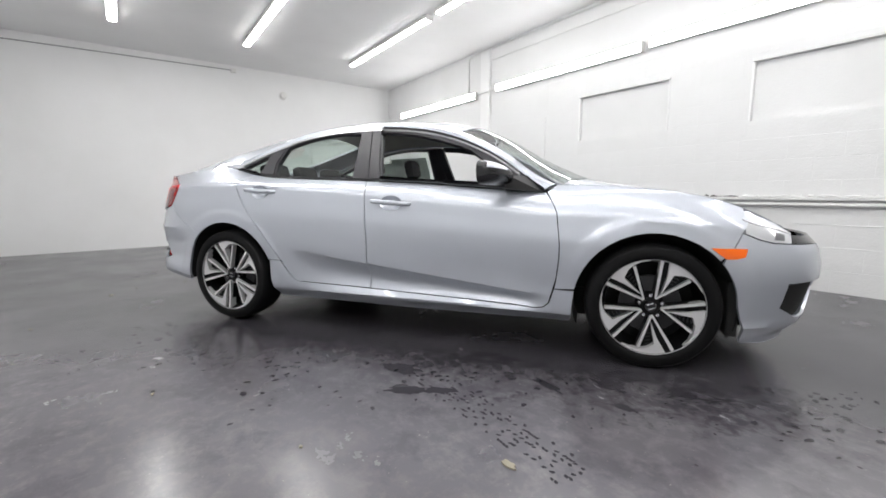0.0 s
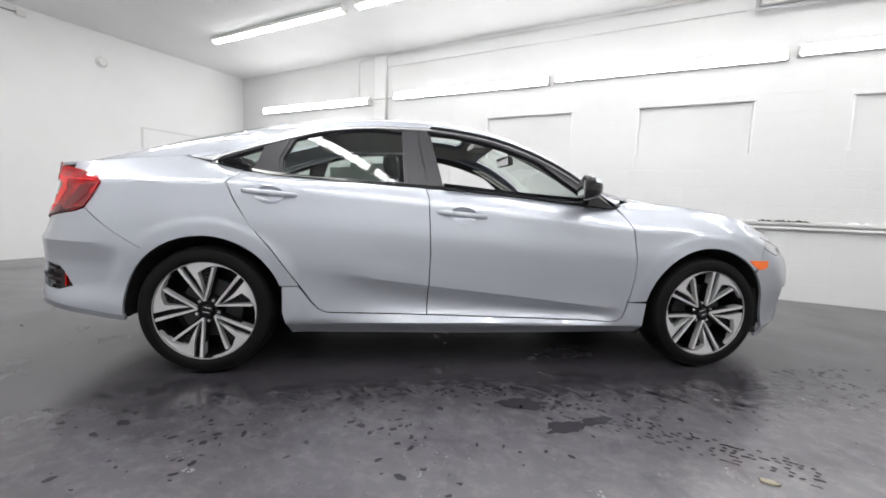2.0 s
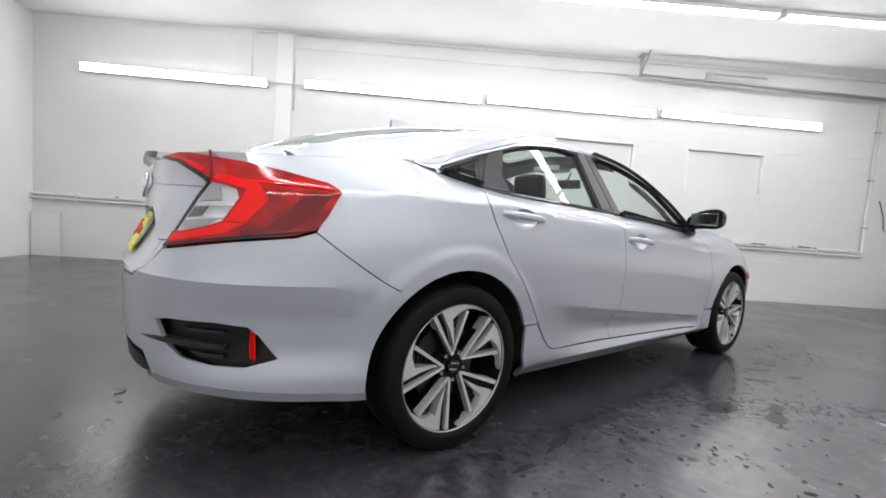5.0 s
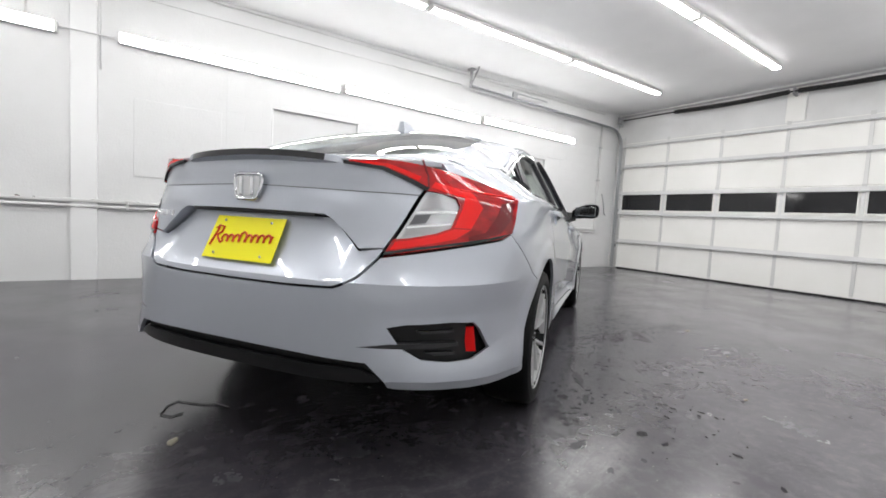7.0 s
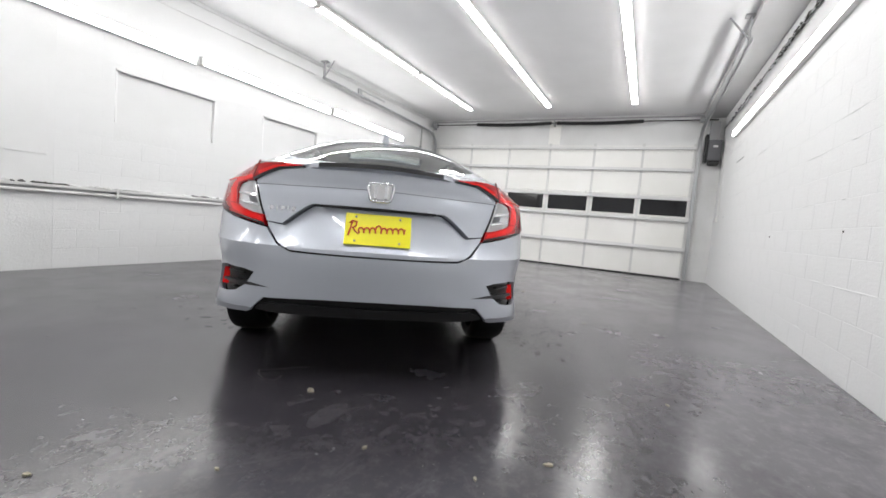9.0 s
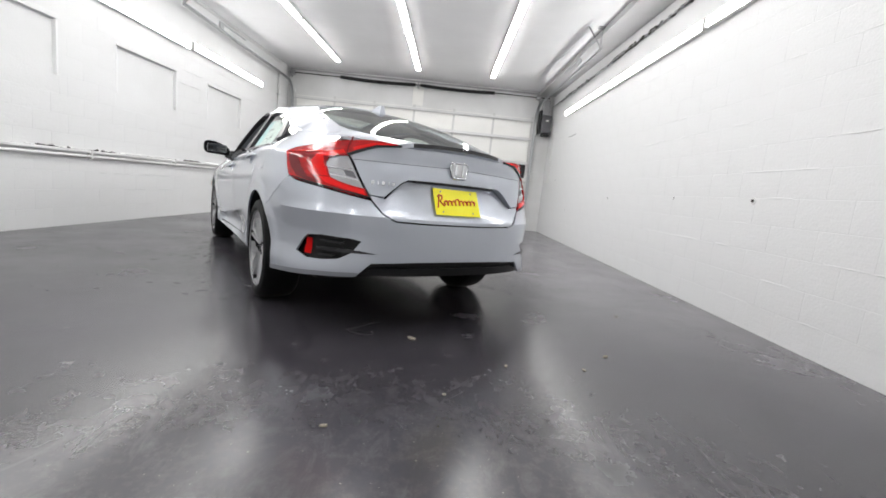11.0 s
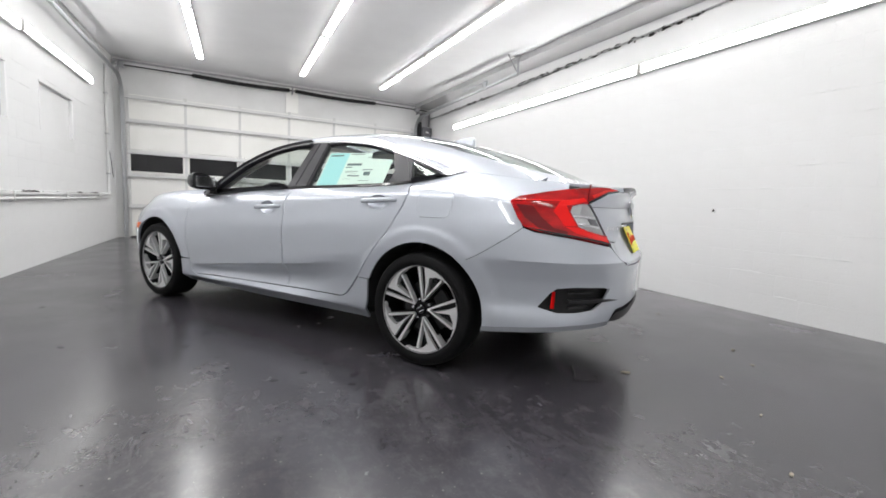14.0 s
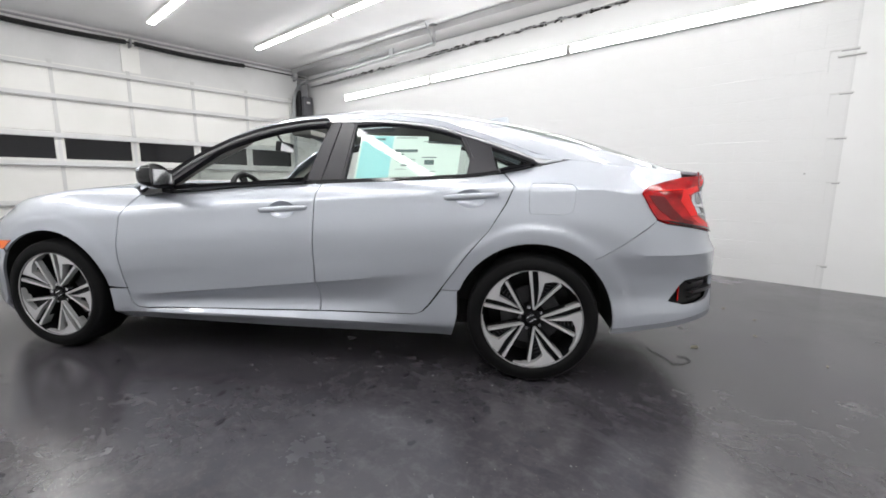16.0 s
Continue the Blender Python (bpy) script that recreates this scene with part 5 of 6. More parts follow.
for c in range(NCOL + 1):
    y = min(max(DY0 + c * DW, DY0 + 0.03), DY1 - 0.03)
    for z0, z1 in zip(ROWS, ROWS[1:]):
        part("stile", box(B(), XD - 0.012, XD + 0.001, y - 0.024, y + 0.024, z0 + 0.03, z1 - 0.03, 0.002), M_TRIM if 1.2 < z0 < 1.3 else M_STEELLIGHT, door)
        bm = box(B(), XD - 0.018, XD - 0.01, y - 0.03, y + 0.03, z1 - 0.05, z1 + 0.04, 0.002)
        if z1 < 2.7:
            rod(bm, (XD - 0.02, y - 0.03, z1 - 0.005), (XD - 0.02, y + 0.03, z1 - 0.005), 0.008, 8)
        part("hinge", bm, M_STEELLIGHT, door)
for z in (0.615, 1.22, 1.655, 2.245, 2.69):
    bm = B()
    box(bm, XD - 0.058, XD - 0.014, DY0 + 0.01, DY1 - 0.01, z, z + 0.004)
    box(bm, XD - 0.058, XD - 0.052, DY0 + 0.01, DY1 - 0.01, z - 0.03, z + 0.004)
    box(bm, XD - 0.020, XD - 0.014, DY0 + 0.01, DY1 - 0.01, z, z + 0.045)
    strut = part("strut", bm, M_TRIM, door, "white painted stiffening strut")
    # A grey strip on each strut paints the shade line below it.
    part("strut_shade", box(B(), XD - 0.0625, XD - 0.0585, DY0 + 0.01, DY1 - 0.01, z - 0.034, z - 0.022, 0.001), M_STEELPAINT, strut, "grey strip painting the shade under the strut")
bm = B()
box(bm, X_FRONT - 0.02, X_FRONT, DY0 - 0.1, DY0 + 0.0, 0, 2.9, 0.004)
box(bm, X_FRONT - 0.02, X_FRONT, DY1 - 0.0, DY1 + 0.1, 0, 2.9, 0.004)
part("door_jamb", bm, M_TRIM, door)
part("centre_plate", box(B(), X_FRONT - 0.03, X_FRONT, -0.40, -0.14, 2.78, 3.33, 0.004), M_DOORPANEL, door)


def door_track(y, sign):
    """Angle-iron door track: a post, a bend and a long rail under the ceiling with a hanger."""
    ob = thing("door_track", "galvanised overhead door track hung from the ceiling", "door track", "door tracks")
    x = XD - 0.05
    path = [(x, y, 0.02), (x, y, 2.55)] + [(x - 0.4 + 0.4 * math.cos(a), y, 2.62 + 0.42 * math.sin(a)) for a in (radians(9 * k) for k in range(1, 11))] + [(x - 0.6, y, 3.045), (2.08, y, 3.06)]
    bm = B()
    for w, d in ((0.03, 0.0), (0.004, 0.028)):
        prev = None
        for i, p in enumerate(path):
            q = path[min(i + 1, len(path) - 1)] if i < len(path) - 1 else p
            o = path[max(i - 1, 0)]
            t = Vector((q[0] - o[0], 0, q[2] - o[2])).normalized()
            n = Vector((-t.z, 0, t.x))
            c = Vector(p) + Vector((0, sign * (0.0 if d == 0 else 0.026), 0))
            ring = [bm.verts.new(c + Vector((0, w if d == 0 else 0.002, 0)) + n * (0.002 + d)), bm.verts.new(c - Vector((0, w if d == 0 else 0.002, 0)) + n * (0.002 + d)), bm.verts.new(c - Vector((0, w if d == 0 else 0.002, 0)) - n * (0.002 + d)), bm.verts.new(c + Vector((0, w if d == 0 else 0.002, 0)) - n * (0.002 + d))]
            if prev:
                for k in range(4):
                    bm.faces.new((prev[k], prev[(k + 1) % 4], ring[(k + 1) % 4], ring[k]))
            else:
                bm.faces.new(ring)
            prev = ring
        bm.faces.new(prev)
    bmesh.ops.recalc_face_normals(bm, faces=bm.faces)
    part("rail", bm, M_STEEL, ob)
    top = ceil_z(2.1)
    bm = box(B(), 2.06, 2.11, y - 0.005, y + 0.005, 3.02, top, 0.002)
    box(bm, 2.04, 2.13, y - 0.06, y + 0.06, top - 0.02, top, 0.003)
    rod(bm, (2.085, y, 3.06), (2.085, y - sign * 0.2, top - 0.01), 0.011, 6)
    part("hanger", bm, M_STEELPAINT, ob, "grey painted hanger bracket")
    bm = box(B(), 3.02, 3.12, y - 0.02, y + 0.02, 3.05, 3.17, 0.005)
    rod(bm, (3.05, y, 3.155), (3.9, y, 3.165), 0.012, 8)
    part("bumper_spring", bm, M_STEEL, ob)
    for z in (0.5, 1.3, 2.1):
        part("track_bracket", box(B(), x, X_FRONT - 0.018, y - 0.02, y + 0.02, z - 0.03, z + 0.03, 0.003), M_STEEL, ob)
    return ob


door_track(DY1 + 0.035, 1)
door_track(DY0 - 0.035, -1)

shaft = thing("torsion_shaft", "black torsion springs on a steel shaft above the garage door", "door spring")
XS, ZS = X_FRONT - 0.17, 3.235
part("rod", rod(B(), (XS, DY0 - 0.3, ZS), (XS, DY1 + 0.12, ZS), 0.0127, 10), M_SPRING, shaft)
for a, b in ((-0.20, 1.62), (-2.12, -0.32)):
    bm = B()
    n = 420
    pts = [(XS + 0.040 * math.cos(k * 0.9), a + (b - a) * k / n, ZS - 0.024 * math.sin(math.pi * k / n) + 0.040 * math.sin(k * 0.9)) for k in range(n + 1)]
    pipe(bm, pts, 0.0052, 4)
    pipe(bm, [(XS, a + (b - a) * k / 12, ZS - 0.024 * math.sin(math.pi * k / 12)) for k in range(13)], 0.037, 10)
    part("spring", bm, M_SPRING, shaft, "black coiled torsion spring")
for y in (DY1 + 0.02, DY0 - 0.02):
    part("cable_drum", rod(B(), (XS, y - 0.04, ZS), (XS, y + 0.04, ZS), 0.065, 20, 0.05), M_STEELPAINT, shaft)
    part("end_bracket", box(B(), XS - 0.05, X_FRONT - 0.001, y + (0.06 if y > 0 else -0.072), y + (0.072 if y > 0 else -0.06), ZS - 0.09, ZS + 0.09, 0.004), M_STEELPAINT, shaft)
part("centre_bracket", box(B(), XS - 0.04, X_FRONT - 0.03, -0.275, -0.255, ZS - 0.06, ZS + 0.06, 0.004), M_STEELPAINT, shaft)
tagged(part("header_rail", box(B(), X_FRONT - 0.05, X_FRONT, Y_RIGHT + 0.02, Y_LEFT - 0.02, 3.335, 3.36, 0.003), M_STEELPAINT), "grey steel angle along the top of the front wall", "trim", kind="structure")

opener = thing("door_opener", "dark grey wall-mounted garage door opener motor", "door opener")
part("motor_box", box(B(), 6.18, 6.4, -3.56, -3.33, 2.42, 2.83, 0.03), M_GREYPL, opener, smooth=40)
part("motor_cap", box(B(), 6.2, 6.38, -3.54, -3.35, 2.34, 2.43, 0.03), M_BLACKPL, opener, smooth=40)
part("chain_case", box(B(), 6.26, 6.45, -3.33, -3.28, 2.40, 2.95, 0.01), M_BLACKPL, opener)
part("label_plate", box(B(), 6.177, 6.181, -3.49, -3.41, 2.68, 2.72), M_WHITEPL, opener)
part("mount", box(B(), 6.30, 6.45, -3.5, -3.34, 2.83, 3.2, 0.004), M_STEELPAINT, opener)
bm = B()
pipe(bm, [(6.25, -3.57, 2.6), (6.0, -3.585, 2.3), (5.9, -3.585, 1.7), (5.88, -3.585, 1.32)], 0.008)
box(bm, 5.84, 5.93, -3.598, -3.56, 1.22, 1.32, 0.008)
part("switch_cable", bm, M_WHITEPL, opener, "white cable with a wall switch")

# ---------------- left wall: ledge, pipes, conduits ----------------
ledge = thing("wall_ledge", "white painted wall rail with grime and flakes along its top", "wall rail")
part("rail_board", box(B(), X_REAR, 5.83, Y_LEFT - 0.045, Y_LEFT, 0.815, 0.845, 0.006), M_PIPE, ledge)
part("rail_pipe", rod(B(), (X_REAR, Y_LEFT - 0.03, 0.775), (5.83, Y_LEFT - 0.03, 0.775), 0.017, 12), M_PIPE, ledge, smooth=40)
for x in (-5.4, -3.9, -2.4, -0.9, 0.6, 2.1, 3.6, 5.1):
    part("clip", box(B(), x - 0.012, x + 0.012, Y_LEFT - 0.052, Y_LEFT, 0.75, 0.855, 0.004), M_PIPE, ledge)
rng = random.Random(4)
bm, bw = B(), B()
for k in range(460):
    x = rng.uniform(-1.9, 5.75) if k < 420 else rng.uniform(-5.0, -1.9)
    dark = math.sin(x * 3.1) + math.sin(x * 7.7 + 1) + rng.uniform(-0.5, 0.5) > 0.75
    r = rng.uniform(0.006, 0.020)
    lump(bm if dark else bw, (x, Y_LEFT - rng.uniform(0.012, 0.034), 0.845 + r * 0.3), r * rng.uniform(1, 3.2), r, r * rng.uniform(0.5, 1.0), rng)
tagged(part("grime", bm, M_CRUD, ledge, "dark flaking grime"), kind="stuff")
tagged(part("flakes", bw, M_PIPE, ledge, "loose paint flakes"), kind="stuff")
vp = thing("wall_pipe", "white painted vertical pipe on the block wall", "pipe")
part("pipe_run", rod(B(), (5.80, Y_LEFT - 0.03, 0.82), (5.80, Y_LEFT - 0.03, 3.1), 0.022, 12), M_PIPE, vp, smooth=40)
for z in (1.2, 1.9, 2.6):
    part("clip", box(B(), 5.765, 5.835, Y_LEFT - 0.056, Y_LEFT, z - 0.012, z + 0.012, 0.004), M_STEEL, vp)
bm = B()
pipe(bm, [(6.0, Y_LEFT - 0.01, 1.62), (6.08, Y_LEFT - 0.02, 1.4), (6.1, Y_LEFT - 0.03, 1.2), (6.2, Y_LEFT - 0.02, 1.15)], 0.006)
tagged(part("loose_cable", bm, M_GREYPL), "thin grey cable hanging from the block wall", "cable")
tagged(part("wall_post", box(B(), -2.87, -2.655, Y_LEFT - 0.03, Y_LEFT + 0.05, 0.0, ceil_z(-2.8) - 0.02, 0.006), M_PLASTER), "flat white painted pilaster on the wall", "pilaster", kind="structure")
cond = thing("electrical_conduit", "thin white painted conduit run along the block wall", "conduit")
pipe_pts = [(-3.19, Y_LEFT - 0.012, 2.6), (-3.19, Y_LEFT - 0.012, 3.12), (-3.17, Y_LEFT - 0.012, 3.17), (-3.12, Y_LEFT - 0.012, 3.19), (-2.95, Y_LEFT - 0.02, 3.195), (-2.88, Y_LEFT - 0.042, 3.195), (-2.6, Y_LEFT - 0.042, 3.2)]
part("tube", pipe(B(), pipe_pts, 0.009), M_PIPE, cond, smooth=True)
part("tube", pipe(B(), [(-2.6, Y_LEFT - 0.02, 3.2), (0, Y_LEFT - 0.012, 3.235), (3.0, Y_LEFT - 0.012, 3.29), (5.9, Y_LEFT - 0.012, 3.33)], 0.008), M_PIPE, cond, smooth=True)
part("tube", pipe(B(), [(-2.63, Y_LEFT - 0.012, 2.2), (-2.63, Y_LEFT - 0.012, 3.02), (0.0, Y_LEFT - 0.012, 3.06), (2.0, Y_LEFT - 0.012, 3.09)], 0.006), M_PIPE, cond, smooth=True)
part("tube", pipe(B(), [(-2.97, Y_LEFT - 0.035, 2.53), (-2.48, Y_LEFT - 0.04, 2.545)], 0.007), M_PIPE, cond, smooth=True)
tagged(part("leaning_board", box(B(), -5.97, -5.61, Y_LEFT - 0.05, Y_LEFT - 0.03, 0.0, 0.58, 0.003), M_WHITEPL), "plain white board leaning against the wall", "board")
# an old patch in the wall beyond the first window
tagged(part("wall_patch", box(B(), -2.35, -1.5, Y_LEFT - 0.008, Y_LEFT + 0.01, 1.13, 1.97, 0.004), M_WALL), "painted-over rectangular patch in the block wall", "wall patch", kind="structure")

# ---------------- rear wall ----------------
rd = tagged(part("door_2", box(B(), X_REAR, X_REAR + 0.018, 1.11, 1.985, 0.01, 1.92, 0.004), M_PLASTER), "flush white door closed in the rear wall", "door", kind="structure")
bm = B()
rod(bm, (X_REAR + 0.016, 1.92, 0.93), (X_REAR + 0.06, 1.92, 0.93), 0.012, 12)
ball(bm, (X_REAR + 0.075, 1.92, 0.93), 0.027, 0.8, 1, 1)
part("door_knob", bm, M_STEEL, rd, "round metal knob", smooth=40)
bm = B()
for a, b, c, d in ((1.085, 1.108, 0, 1.945), (1.988, 2.011, 0, 1.945), (1.108, 1.988, 1.922, 1.945)):
    box(bm, X_REAR, X_REAR + 0.012, a, b, c, d, 0.002)
part("door_frame", bm, M_TRIM, rd)
part("threshold", box(B(), X_REAR, X_REAR + 0.05, 1.11, 1.985, 0, 0.014, 0.003), M_GREYPL, rd)
det = thing("smoke_detector", "round white smoke detector high on the rear wall", "smoke detector")
part("base", rod(B(), (X_REAR, 0.59, 2.76), (X_REAR + 0.02, 0.59, 2.76), 0.075, 24), M_WHITEPL, det, smooth=40)
part("cover", rod(B(), (X_REAR + 0.02, 0.59, 2.76), (X_REAR + 0.055, 0.59, 2.76), 0.065, 24, 0.045), M_WHITEPL, det, smooth=40)
out = thing("wall_outlet", "small white electrical outlet on the rear wall", "outlet")
part("cover_plate", box(B(), X_REAR, X_REAR + 0.008, 0.12, 0.19, 0.82, 0.935, 0.003), M_WHITEPL, out)
for z in (0.855, 0.9):
    part("socket", box(B(), X_REAR + 0.007, X_REAR + 0.011, 0.14, 0.17, z - 0.014, z + 0.014, 0.002), M_TRIM, out)
rc = thing("rear_conduit", "thin grey conduit along the top of the rear wall", "conduit")
part("tube", pipe(B(), [(X_REAR + 0.01, -3.5, 3.03), (X_REAR + 0.01, -3.1, 3.045), (X_REAR + 0.01, -0.28, 3.09)], 0.009), M_STEELPAINT, rc, smooth=True)
part("junction_box", box(B(), X_REAR, X_REAR + 0.04, -0.31, -0.22, 3.05, 3.12, 0.006), M_WHITEPL, rc)

# ---------------- right wall ----------------
oc = thing("old_conduit", "dark rusty conduit with crud along the top of the wall", "conduit")
part("tube", pipe(B(), [(X_FRONT - 0.2, Y_RIGHT + 0.03, 3.06), (4.5, Y_RIGHT + 0.02, 3.03), (3.0, Y_RIGHT + 0.025, 3.05), (1.15, Y_RIGHT + 0.02, 3.045), (-0.9, Y_RIGHT + 0.02, 3.076), (-3.5, Y_RIGHT + 0.02, 3.07), (X_REAR + 0.05, Y_RIGHT + 0.02, 3.06)], 0.011), M_STEELPAINT, oc, smooth=True)
bm = B()
for k in range(330):
    x = rng.choice((rng.uniform(1.2, 2.6), rng.uniform(1.2, 2.6), rng.uniform(3.4, 5.6), rng.uniform(-0.6, 1.2), rng.uniform(-2.6, 6.0)))
    r = rng.uniform(0.005, 0.017)
    lump(bm, (x, Y_RIGHT + rng.uniform(0.008, 0.03), 3.05 + rng.uniform(-0.02, 0.025)), r * rng.uniform(1, 4.5), r, r * rng.uniform(0.6, 1.2), rng)
tagged(part("crud", bm, M_CRUD, oc, "dark crusty debris"), kind="stuff")
bolt = thing("wall_bolt", "rusty bolt end in a small hole in the wall", "bolt", "wall bolts")
part("washer", rod(B(), (-0.995, Y_RIGHT - 0.004, 0.975), (-0.995, Y_RIGHT + 0.006, 0.975), 0.03, 14, 0.026), M_TRIM, bolt)
part("bolt_end", rod(B(), (-0.995, Y_RIGHT, 0.975), (-0.995, Y_RIGHT + 0.012, 0.975), 0.013, 10), M_CRUD, bolt)
for x, z, r in ((0.165, 0.975, 0.009), (2.01, 0.941, 0.012), (4.16, 0.67, 0.01), (5.28, 1.29, 0.012), (-2.4, 1.08, 0.006)):
    tagged(part("wall_hole", rod(B(), (x, Y_RIGHT - 0.004, z), (x, Y_RIGHT + 0.0025, z), r, 10), M_CRUD), "small dark anchor hole in the block wall", "anchor hole", "anchor holes")
tagged(part("wall_scrape", box(B(), 4.1, 4.62, Y_RIGHT - 0.003, Y_RIGHT + 0.004, 2.13, 2.15, 0.0015), M_STEELPAINT), "long grey scrape high on the block wall", "scrape mark")
# toothed edge where the block wall meets the plaster infill: open mortar pockets
for z, w in ((2.16, 0.20), (1.79, 0.16), (1.40, 0.14), (1.0, 0.10), (0.22, 0.08)):
    ob = thing("mortar_pocket", "open toothed mortar pocket at the wall joint", "mortar pocket", "mortar pockets")
    part("ledge", box(B(), -2.66, -2.66 + w, Y_RIGHT - 0.003, Y_RIGHT + 0.009, z - 0.006, z + 0.006, 0.003), M_TRIM, ob)
    part("edge", box(B(), -2.66 + w - 0.008, -2.66 + w, Y_RIGHT - 0.003, Y_RIGHT + 0.006, z - 0.19, z - 0.006, 0.002), M_WALL, ob)
    part("gap", box(B(), -2.655, -2.66 + w * 0.6, Y_RIGHT - 0.003, Y_RIGHT + 0.003, z - 0.014, z - 0.0062), M_STEELPAINT, ob)
part("sill_bracket", box(B(), -2.70, -2.52, Y_RIGHT, Y_RIGHT + 0.025, 2.10, 2.115, 0.003), M_TRIM)["label"] = "short white angle bracket on the wall"
bpy.data.objects["sill_bracket"]["category"] = "bracket"

# ---------------- on the floor ----------------
def blot(bm, x, y, r, sx=1.0, sy=1.0, turn=0.0, seed=0, z=0.0012):
    n = 30 if r > 0.03 else 14
    vs = []
    for k in range(n):
        a = 2 * math.pi * k / n
        q = r * (0.80 + 0.36 * noise.noise(Vector((math.cos(a) * 1.3 + seed * 3.7, math.sin(a) * 1.6, seed * 1.3))) + 0.3 * noise.noise(Vector((math.cos(a) * 3.7, math.sin(a) * 3.9 + seed * 2.3, seed * 0.7))))
        u, v = q * math.cos(a) * sx, q * math.sin(a) * sy
        vs.append(bm.verts.new((x + u * math.cos(turn) - v * math.sin(turn), y + u * math.sin(turn) + v * math.cos(turn), z)))
    bm.faces.new(vs)


bm = B()
T34 = radians(34)
big = ((0.84, -0.97, 0.085, 1.6, 0.7), (1.05, -1.07, 0.07, 1.6, 0.7), (1.15, -0.95, 0.06, 1.5, 0.7), (1.80, -0.13, 0.085, 1.4, 0.8), (1.60, -0.30, 0.06, 1.7, 0.6), (1.42, -0.52, 0.05, 1.9, 0.6), (1.75, -0.43, 0.04, 1.4, 0.7), (0.24, -0.82, 0.045, 1.3, 0.8), (-0.17, -1.38, 0.05, 2.6, 0.5), (-0.37, -1.58, 0.035, 2.2, 0.6), (-0.78, -1.85, 0.035, 1.8, 0.6), (-0.46, -1.93, 0.03, 1.5, 0.7))
for k, (x, y, r, sx, sy) in enumerate(big):
    blot(bm, x, y, r, sx, sy, 0.35 + 0.5 * math.sin(k), k)
rng = random.Random(11)
clusters = [(rng.uniform(-1.6, 2.3), -0.98 - abs(rng.gauss(0, 0.30)), rng.uniform(0.05, 0.20)) for _ in range(34)]
for k in range(560):
    if k % 4:
        ca, cb, cr = clusters[k % 34]
        a, b = ca + rng.gauss(0, 1.7 * cr), cb + rng.gauss(0, 0.7 * cr)
    else:
        a, b = rng.uniform(-1.7, 2.3), -0.92 - abs(rng.gauss(0, 0.36))
    x, y = a * math.cos(T34) - b * math.sin(T34), a * math.sin(T34) + b * math.cos(T34)
    blot(bm, x, y, rng.choice((0.003, 0.004, 0.005, 0.006, 0.008, 0.010, 0.013, 0.017)), rng.uniform(1, 1.7), rng.uniform(0.6, 1), rng.uniform(0, 3), k + 40)
for k in range(110):
    a, b = rng.uniform(-1.4, 1.6), 0.85 + abs(rng.gauss(0, 0.35))
    x, y = a * math.cos(T34) - b * math.sin(T34), a * math.sin(T34) + b * math.cos(T34)
    blot(bm, x, y, rng.choice((0.006, 0.009, 0.013, 0.02)), rng.uniform(1, 1.8), rng.uniform(0.6, 1), rng.uniform(0, 3), k + 600)
tagged(part("water_spots", bm, M_WET), "dark wet spots on the concrete beside the car", "water spots", kind="stuff")
bm = B()
p0, p1 = Vector((0.08, -0.85)), Vector((1.9, -0.955))
d = (p1 - p0).normalized()
nrm = Vector((-d.y, d.x))
for k in range(114):
    for row in range(7):
        if rng.random() < 0.72:
            continue
        c = p0 + d * (0.016 * k + 0.008 * (row % 2)) + nrm * (0.025 * (row - 3) + rng.uniform(-0.003, 0.003))
        blot(bm, c.x, c.y, 0.0095, 1.3, 0.75, math.atan2(d.y, d.x) + (0.5 if row % 2 else -0.5), k * 5 + row, 0.0014)
tagged(part("tyre_print", bm, M_WET), "damp tyre tread print on the concrete", "tyre print", kind="stuff")
bm = B()
pipe(bm, [(-1.894, -0.912, 0.004), (-1.94, -0.86, 0.004), (-1.977, -0.842, 0.004), (-2.03, -0.80, 0.004), (-2.073, -0.755, 0.004), (-2.11, -0.79, 0.004), (-2.136, -0.866, 0.004), (-2.10, -0.905, 0.004), (-2.06, -0.89, 0.004)], 0.0025, 6)
tagged(part("loose_wire", bm, M_BLACKPL), "short black wire curled on the concrete floor", "wire")
for k, (x, y, r) in enumerate(((1.72, -1.085, 0.022), (-2.1, -1.115, 0.02), (-2.08, -2.19, 0.014), (-2.35, -1.6, 0.009), (-1.2, -2.6, 0.01), (-3.0, -0.9, 0.01), (1.2, -1.6, 0.008), (-2.3, -2.0, 0.008), (-2.7, -1.3, 0.007), (0.4, -2.0, 0.008))):
    bm = B()
    blot(bm, x, y, r, 1.4, 0.8, k, k + 5, 0.006)
    got = bmesh.ops.extrude_face_region(bm, geom=bm.faces[:])
    for v in got["geom"]:
        if isinstance(v, bmesh.types.BMVert):
            v.co.z = 0.0005
    bmesh.ops.recalc_face_normals(bm, faces=bm.faces)
    tagged(part("paper_scrap", bm, M_SCRAP), "tiny pale scrap lying on the floor", "scrap", "floor scraps")

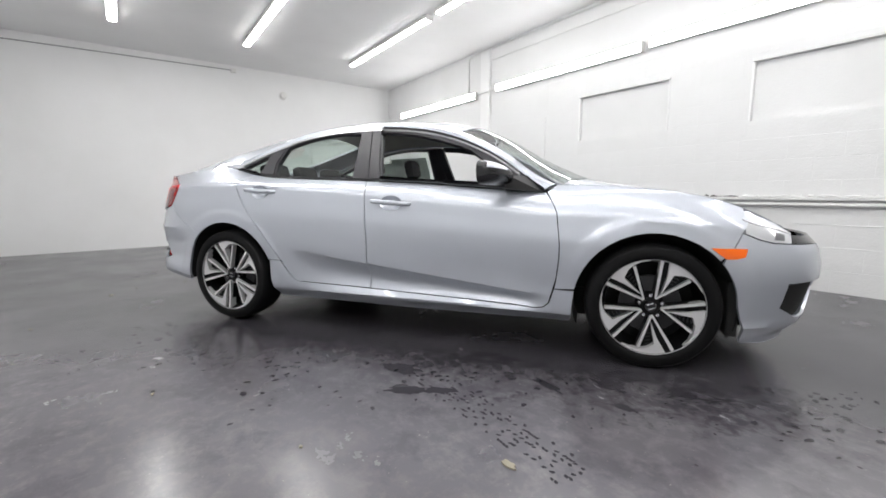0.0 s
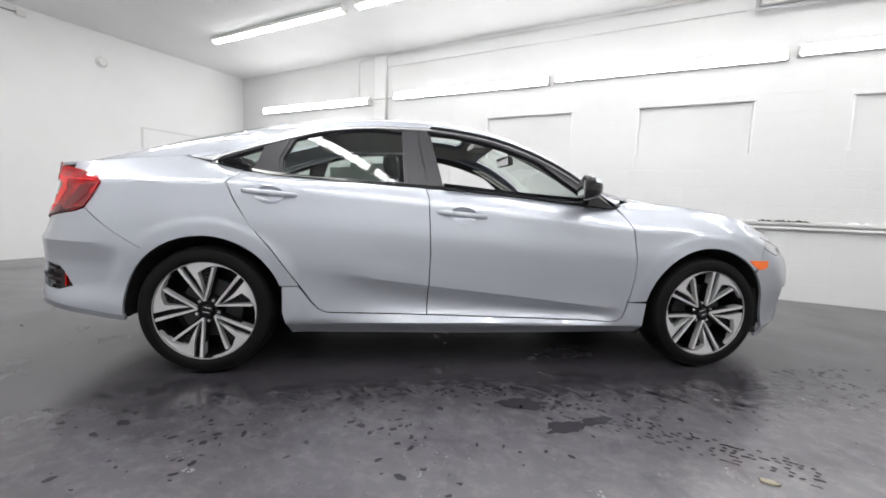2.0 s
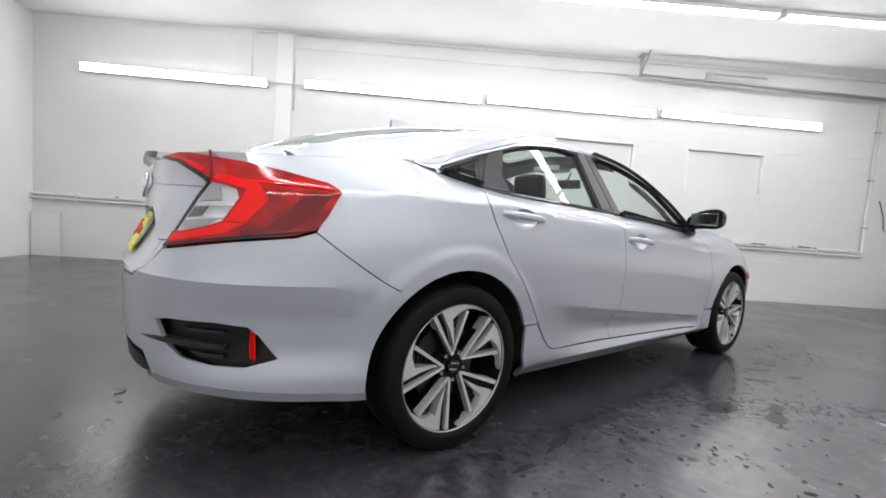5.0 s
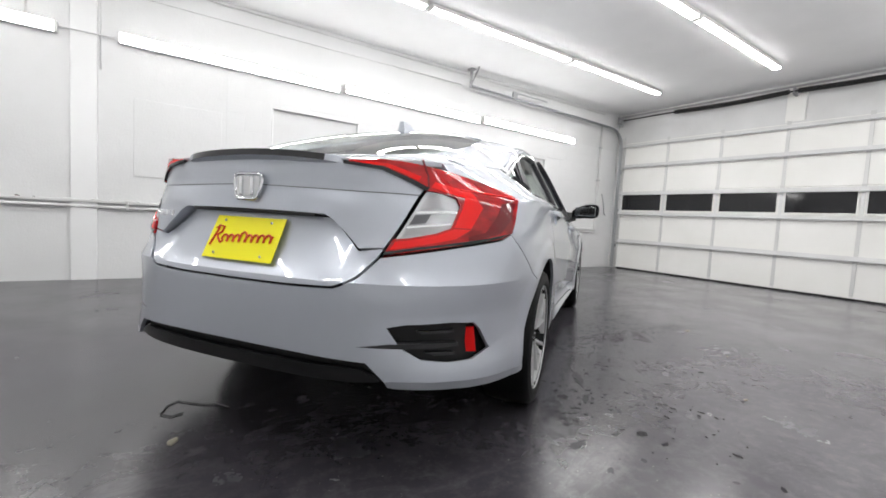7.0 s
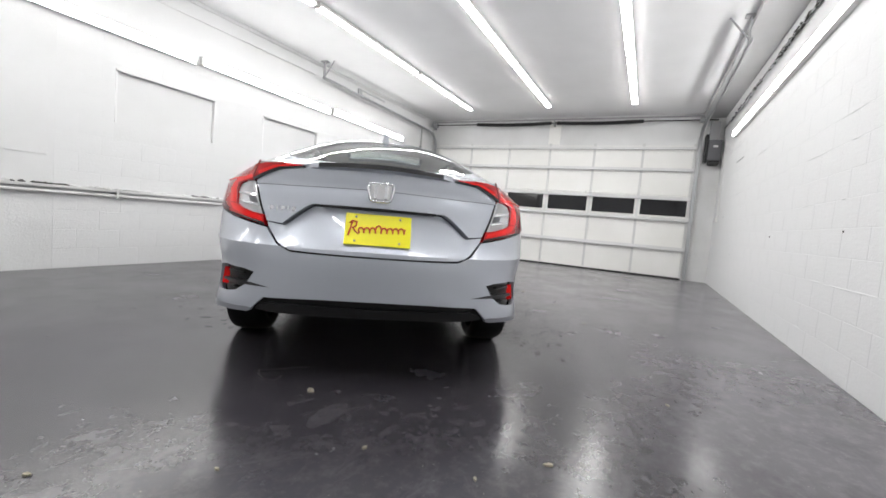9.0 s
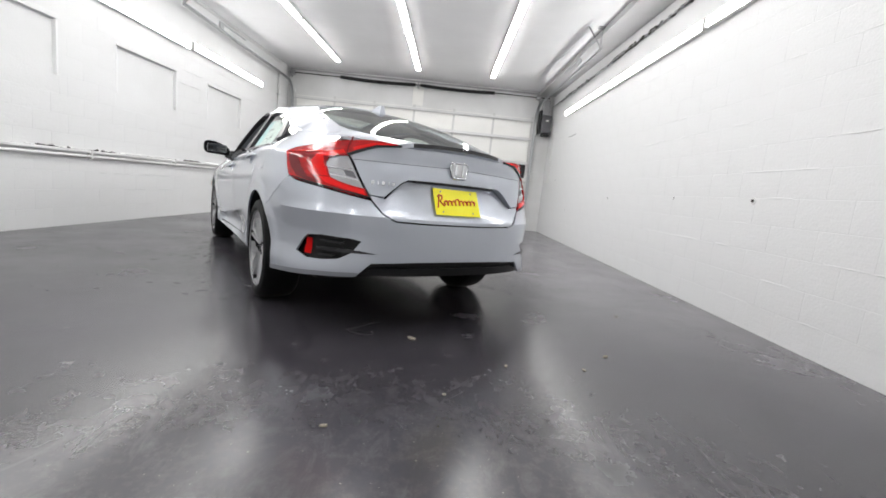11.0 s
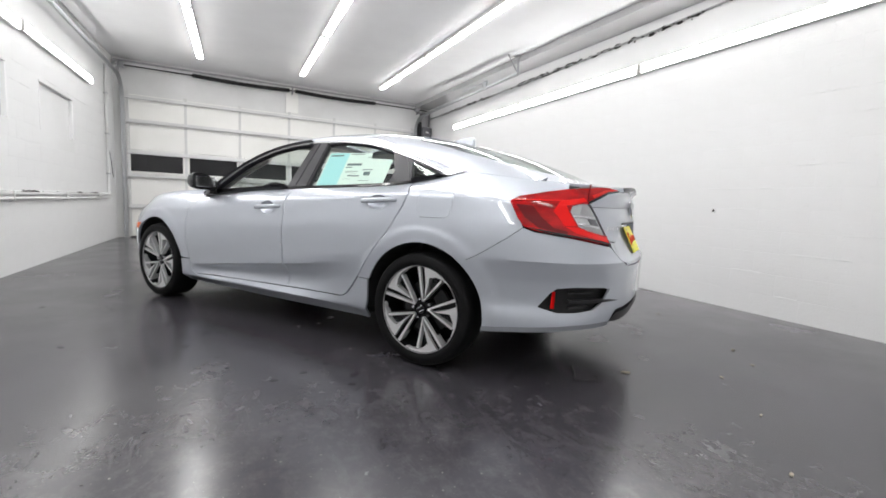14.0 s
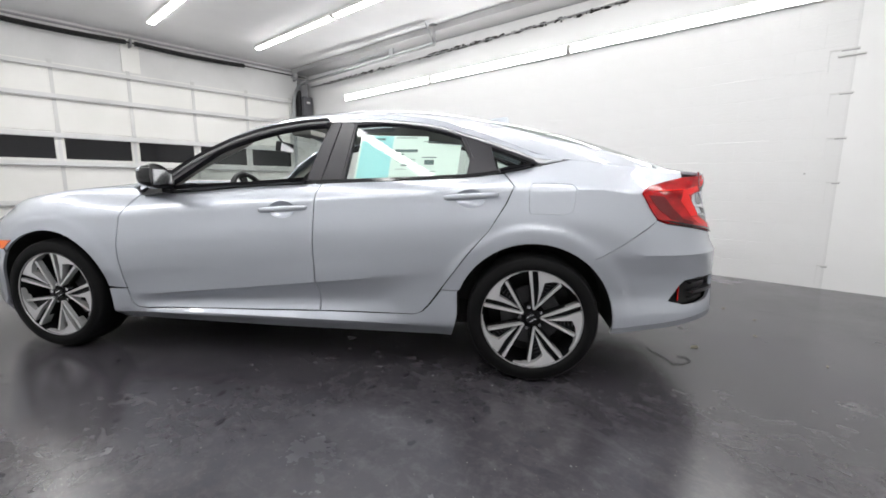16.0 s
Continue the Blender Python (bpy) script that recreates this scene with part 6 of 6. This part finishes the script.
# ---------------- concrete blocks of the two long walls ----------------
def block_mesh(name, w, h, face):
    """One painted block: a flat face with chamfered edges, looking along the sign of face."""
    bm = B()
    c = 0.003
    back = [bm.verts.new((x, 0, z)) for x, z in ((0, 0), (w, 0), (w, h), (0, h))]
    front = [bm.verts.new((x, face * 0.0011, z)) for x, z in ((c, c), (w - c, c), (w - c, h - c), (c, h - c))]
    bm.faces.new(front)
    for k in range(4):
        bm.faces.new((back[k], back[(k + 1) % 4], front[(k + 1) % 4], front[k]))
    bmesh.ops.recalc_face_normals(bm, faces=bm.faces)
    if bm.faces[0].normal.y * face < 0:
        bmesh.ops.reverse_faces(bm, faces=bm.faces)
    me = bpy.data.meshes.new(name)
    bm.to_mesh(me)
    bm.free()
    me.materials.append(M_WALL)
    return me


def lay_blocks(wall, face, x0, x1, z_top, blocked, seed):
    rng = random.Random(seed)
    base = (Y_LEFT + JOINT) if face < 0 else (Y_RIGHT - JOINT)
    pool = {}
    row = 0
    z = 0.0
    while z < z_top - 0.05:
        x = x0 - (0.2 if row % 2 else 0.0)
        while x < x1 - 0.03:
            a, b = max(x, x0), min(x + 0.4, x1)
            pieces = [(a, b)]
            for wa, wb, wz0, wz1 in blocked:
                if z + 0.19 > wz0 and z + 0.01 < wz1:
                    cut = []
                    for p, q in pieces:
                        if q <= wa or p >= wb:
                            cut.append((p, q))
                        else:
                            cut += [(p, wa)] * (wa - p > 0.03) + [(wb, q)] * (q - wb > 0.03)
                    pieces = cut
            for p, q in pieces:
                key = round(q - p, 2)
                if key < 0.03:
                    continue
                if key not in pool:
                    pool[key] = block_mesh("block", key - 0.001, 0.199, face)
                ob = new("block", pool[key])
                ob.parent = wall
                ob.location = (p, base + face * rng.choice((-0.0006, -0.0003, 0.0, 0.0, 0.0004, 0.0008, 0.0014)), z)
            x += 0.4
        z += 0.2
        row += 1


WIN_CUT = [(a - 0.012, b + 0.012, WIN_LO - 0.0, WIN_HI + 0.02) for a, b in WINDOWS]
lay_blocks(wall_left, -1, -1.45, 6.3, 2.6, WIN_CUT, 1)
lay_blocks(wall_right, 1, -2.62, 6.3, 2.6, [], 2)


def mortar_ridge(bm, x0, x1, y, z, face, rng):
    """A ragged line of mortar standing proud of a bed joint."""
    n = max(3, int((x1 - x0) / 0.022))
    seed = rng.uniform(0, 90)
    prev = None
    for k in range(n + 1):
        x = x0 + (x1 - x0) * k / n
        swell = abs(math.sin(math.pi * k / n)) ** 0.5 * (0.7 + 0.9 * noise.noise(Vector((x * 14, seed, z))))
        h, d = 0.0014 + 0.0045 * max(0.0, swell), 0.0012 + 0.0040 * max(0.0, swell)
        zc = z + 0.004 * noise.noise(Vector((x * 3.1, seed, 5.0)))
        ring = [bm.verts.new((x, y, zc + h)), bm.verts.new((x, y + face * d, zc + 0.3 * h)), bm.verts.new((x, y + face * d, zc - 0.4 * h)), bm.verts.new((x, y, zc - h))]
        if prev:
            for i in range(3):
                bm.faces.new((prev[i], prev[i + 1], ring[i + 1], ring[i]))
        prev = ring


def lay_ridges(wall, y, face, spans, seed):
    rng = random.Random(seed)
    bm = B()
    for x0, x1, rows, count in spans:
        for _ in range(count):
            a, length = rng.uniform(x0, x1), rng.choice((0.08, 0.14, 0.2, 0.3, 0.4, 0.55))
            mortar_ridge(bm, a, min(a + length, x1 + 0.1), y, 0.2 * rng.choice(rows), face, rng)
    bmesh.ops.recalc_face_normals(bm, faces=bm.faces)
    tagged(part("mortar_ridges", bm, M_WALL, wall, "ragged painted mortar along the joints"), kind="stuff")


lay_ridges(wall_right, Y_RIGHT, 1, ((-2.5, -0.9, (1, 2, 3, 4, 5, 6, 7, 8, 9, 10), 36), (-0.9, 1.0, (1, 2, 3, 6, 7, 8, 9), 14), (1.0, 5.0, (2, 4, 6, 8, 10), 8)), 5)
lay_ridges(wall_left, Y_LEFT, -1, ((0.5, 5.8, (1, 2, 3, 4), 22), (1.0, 5.8, (10, 11, 12), 14)), 6)
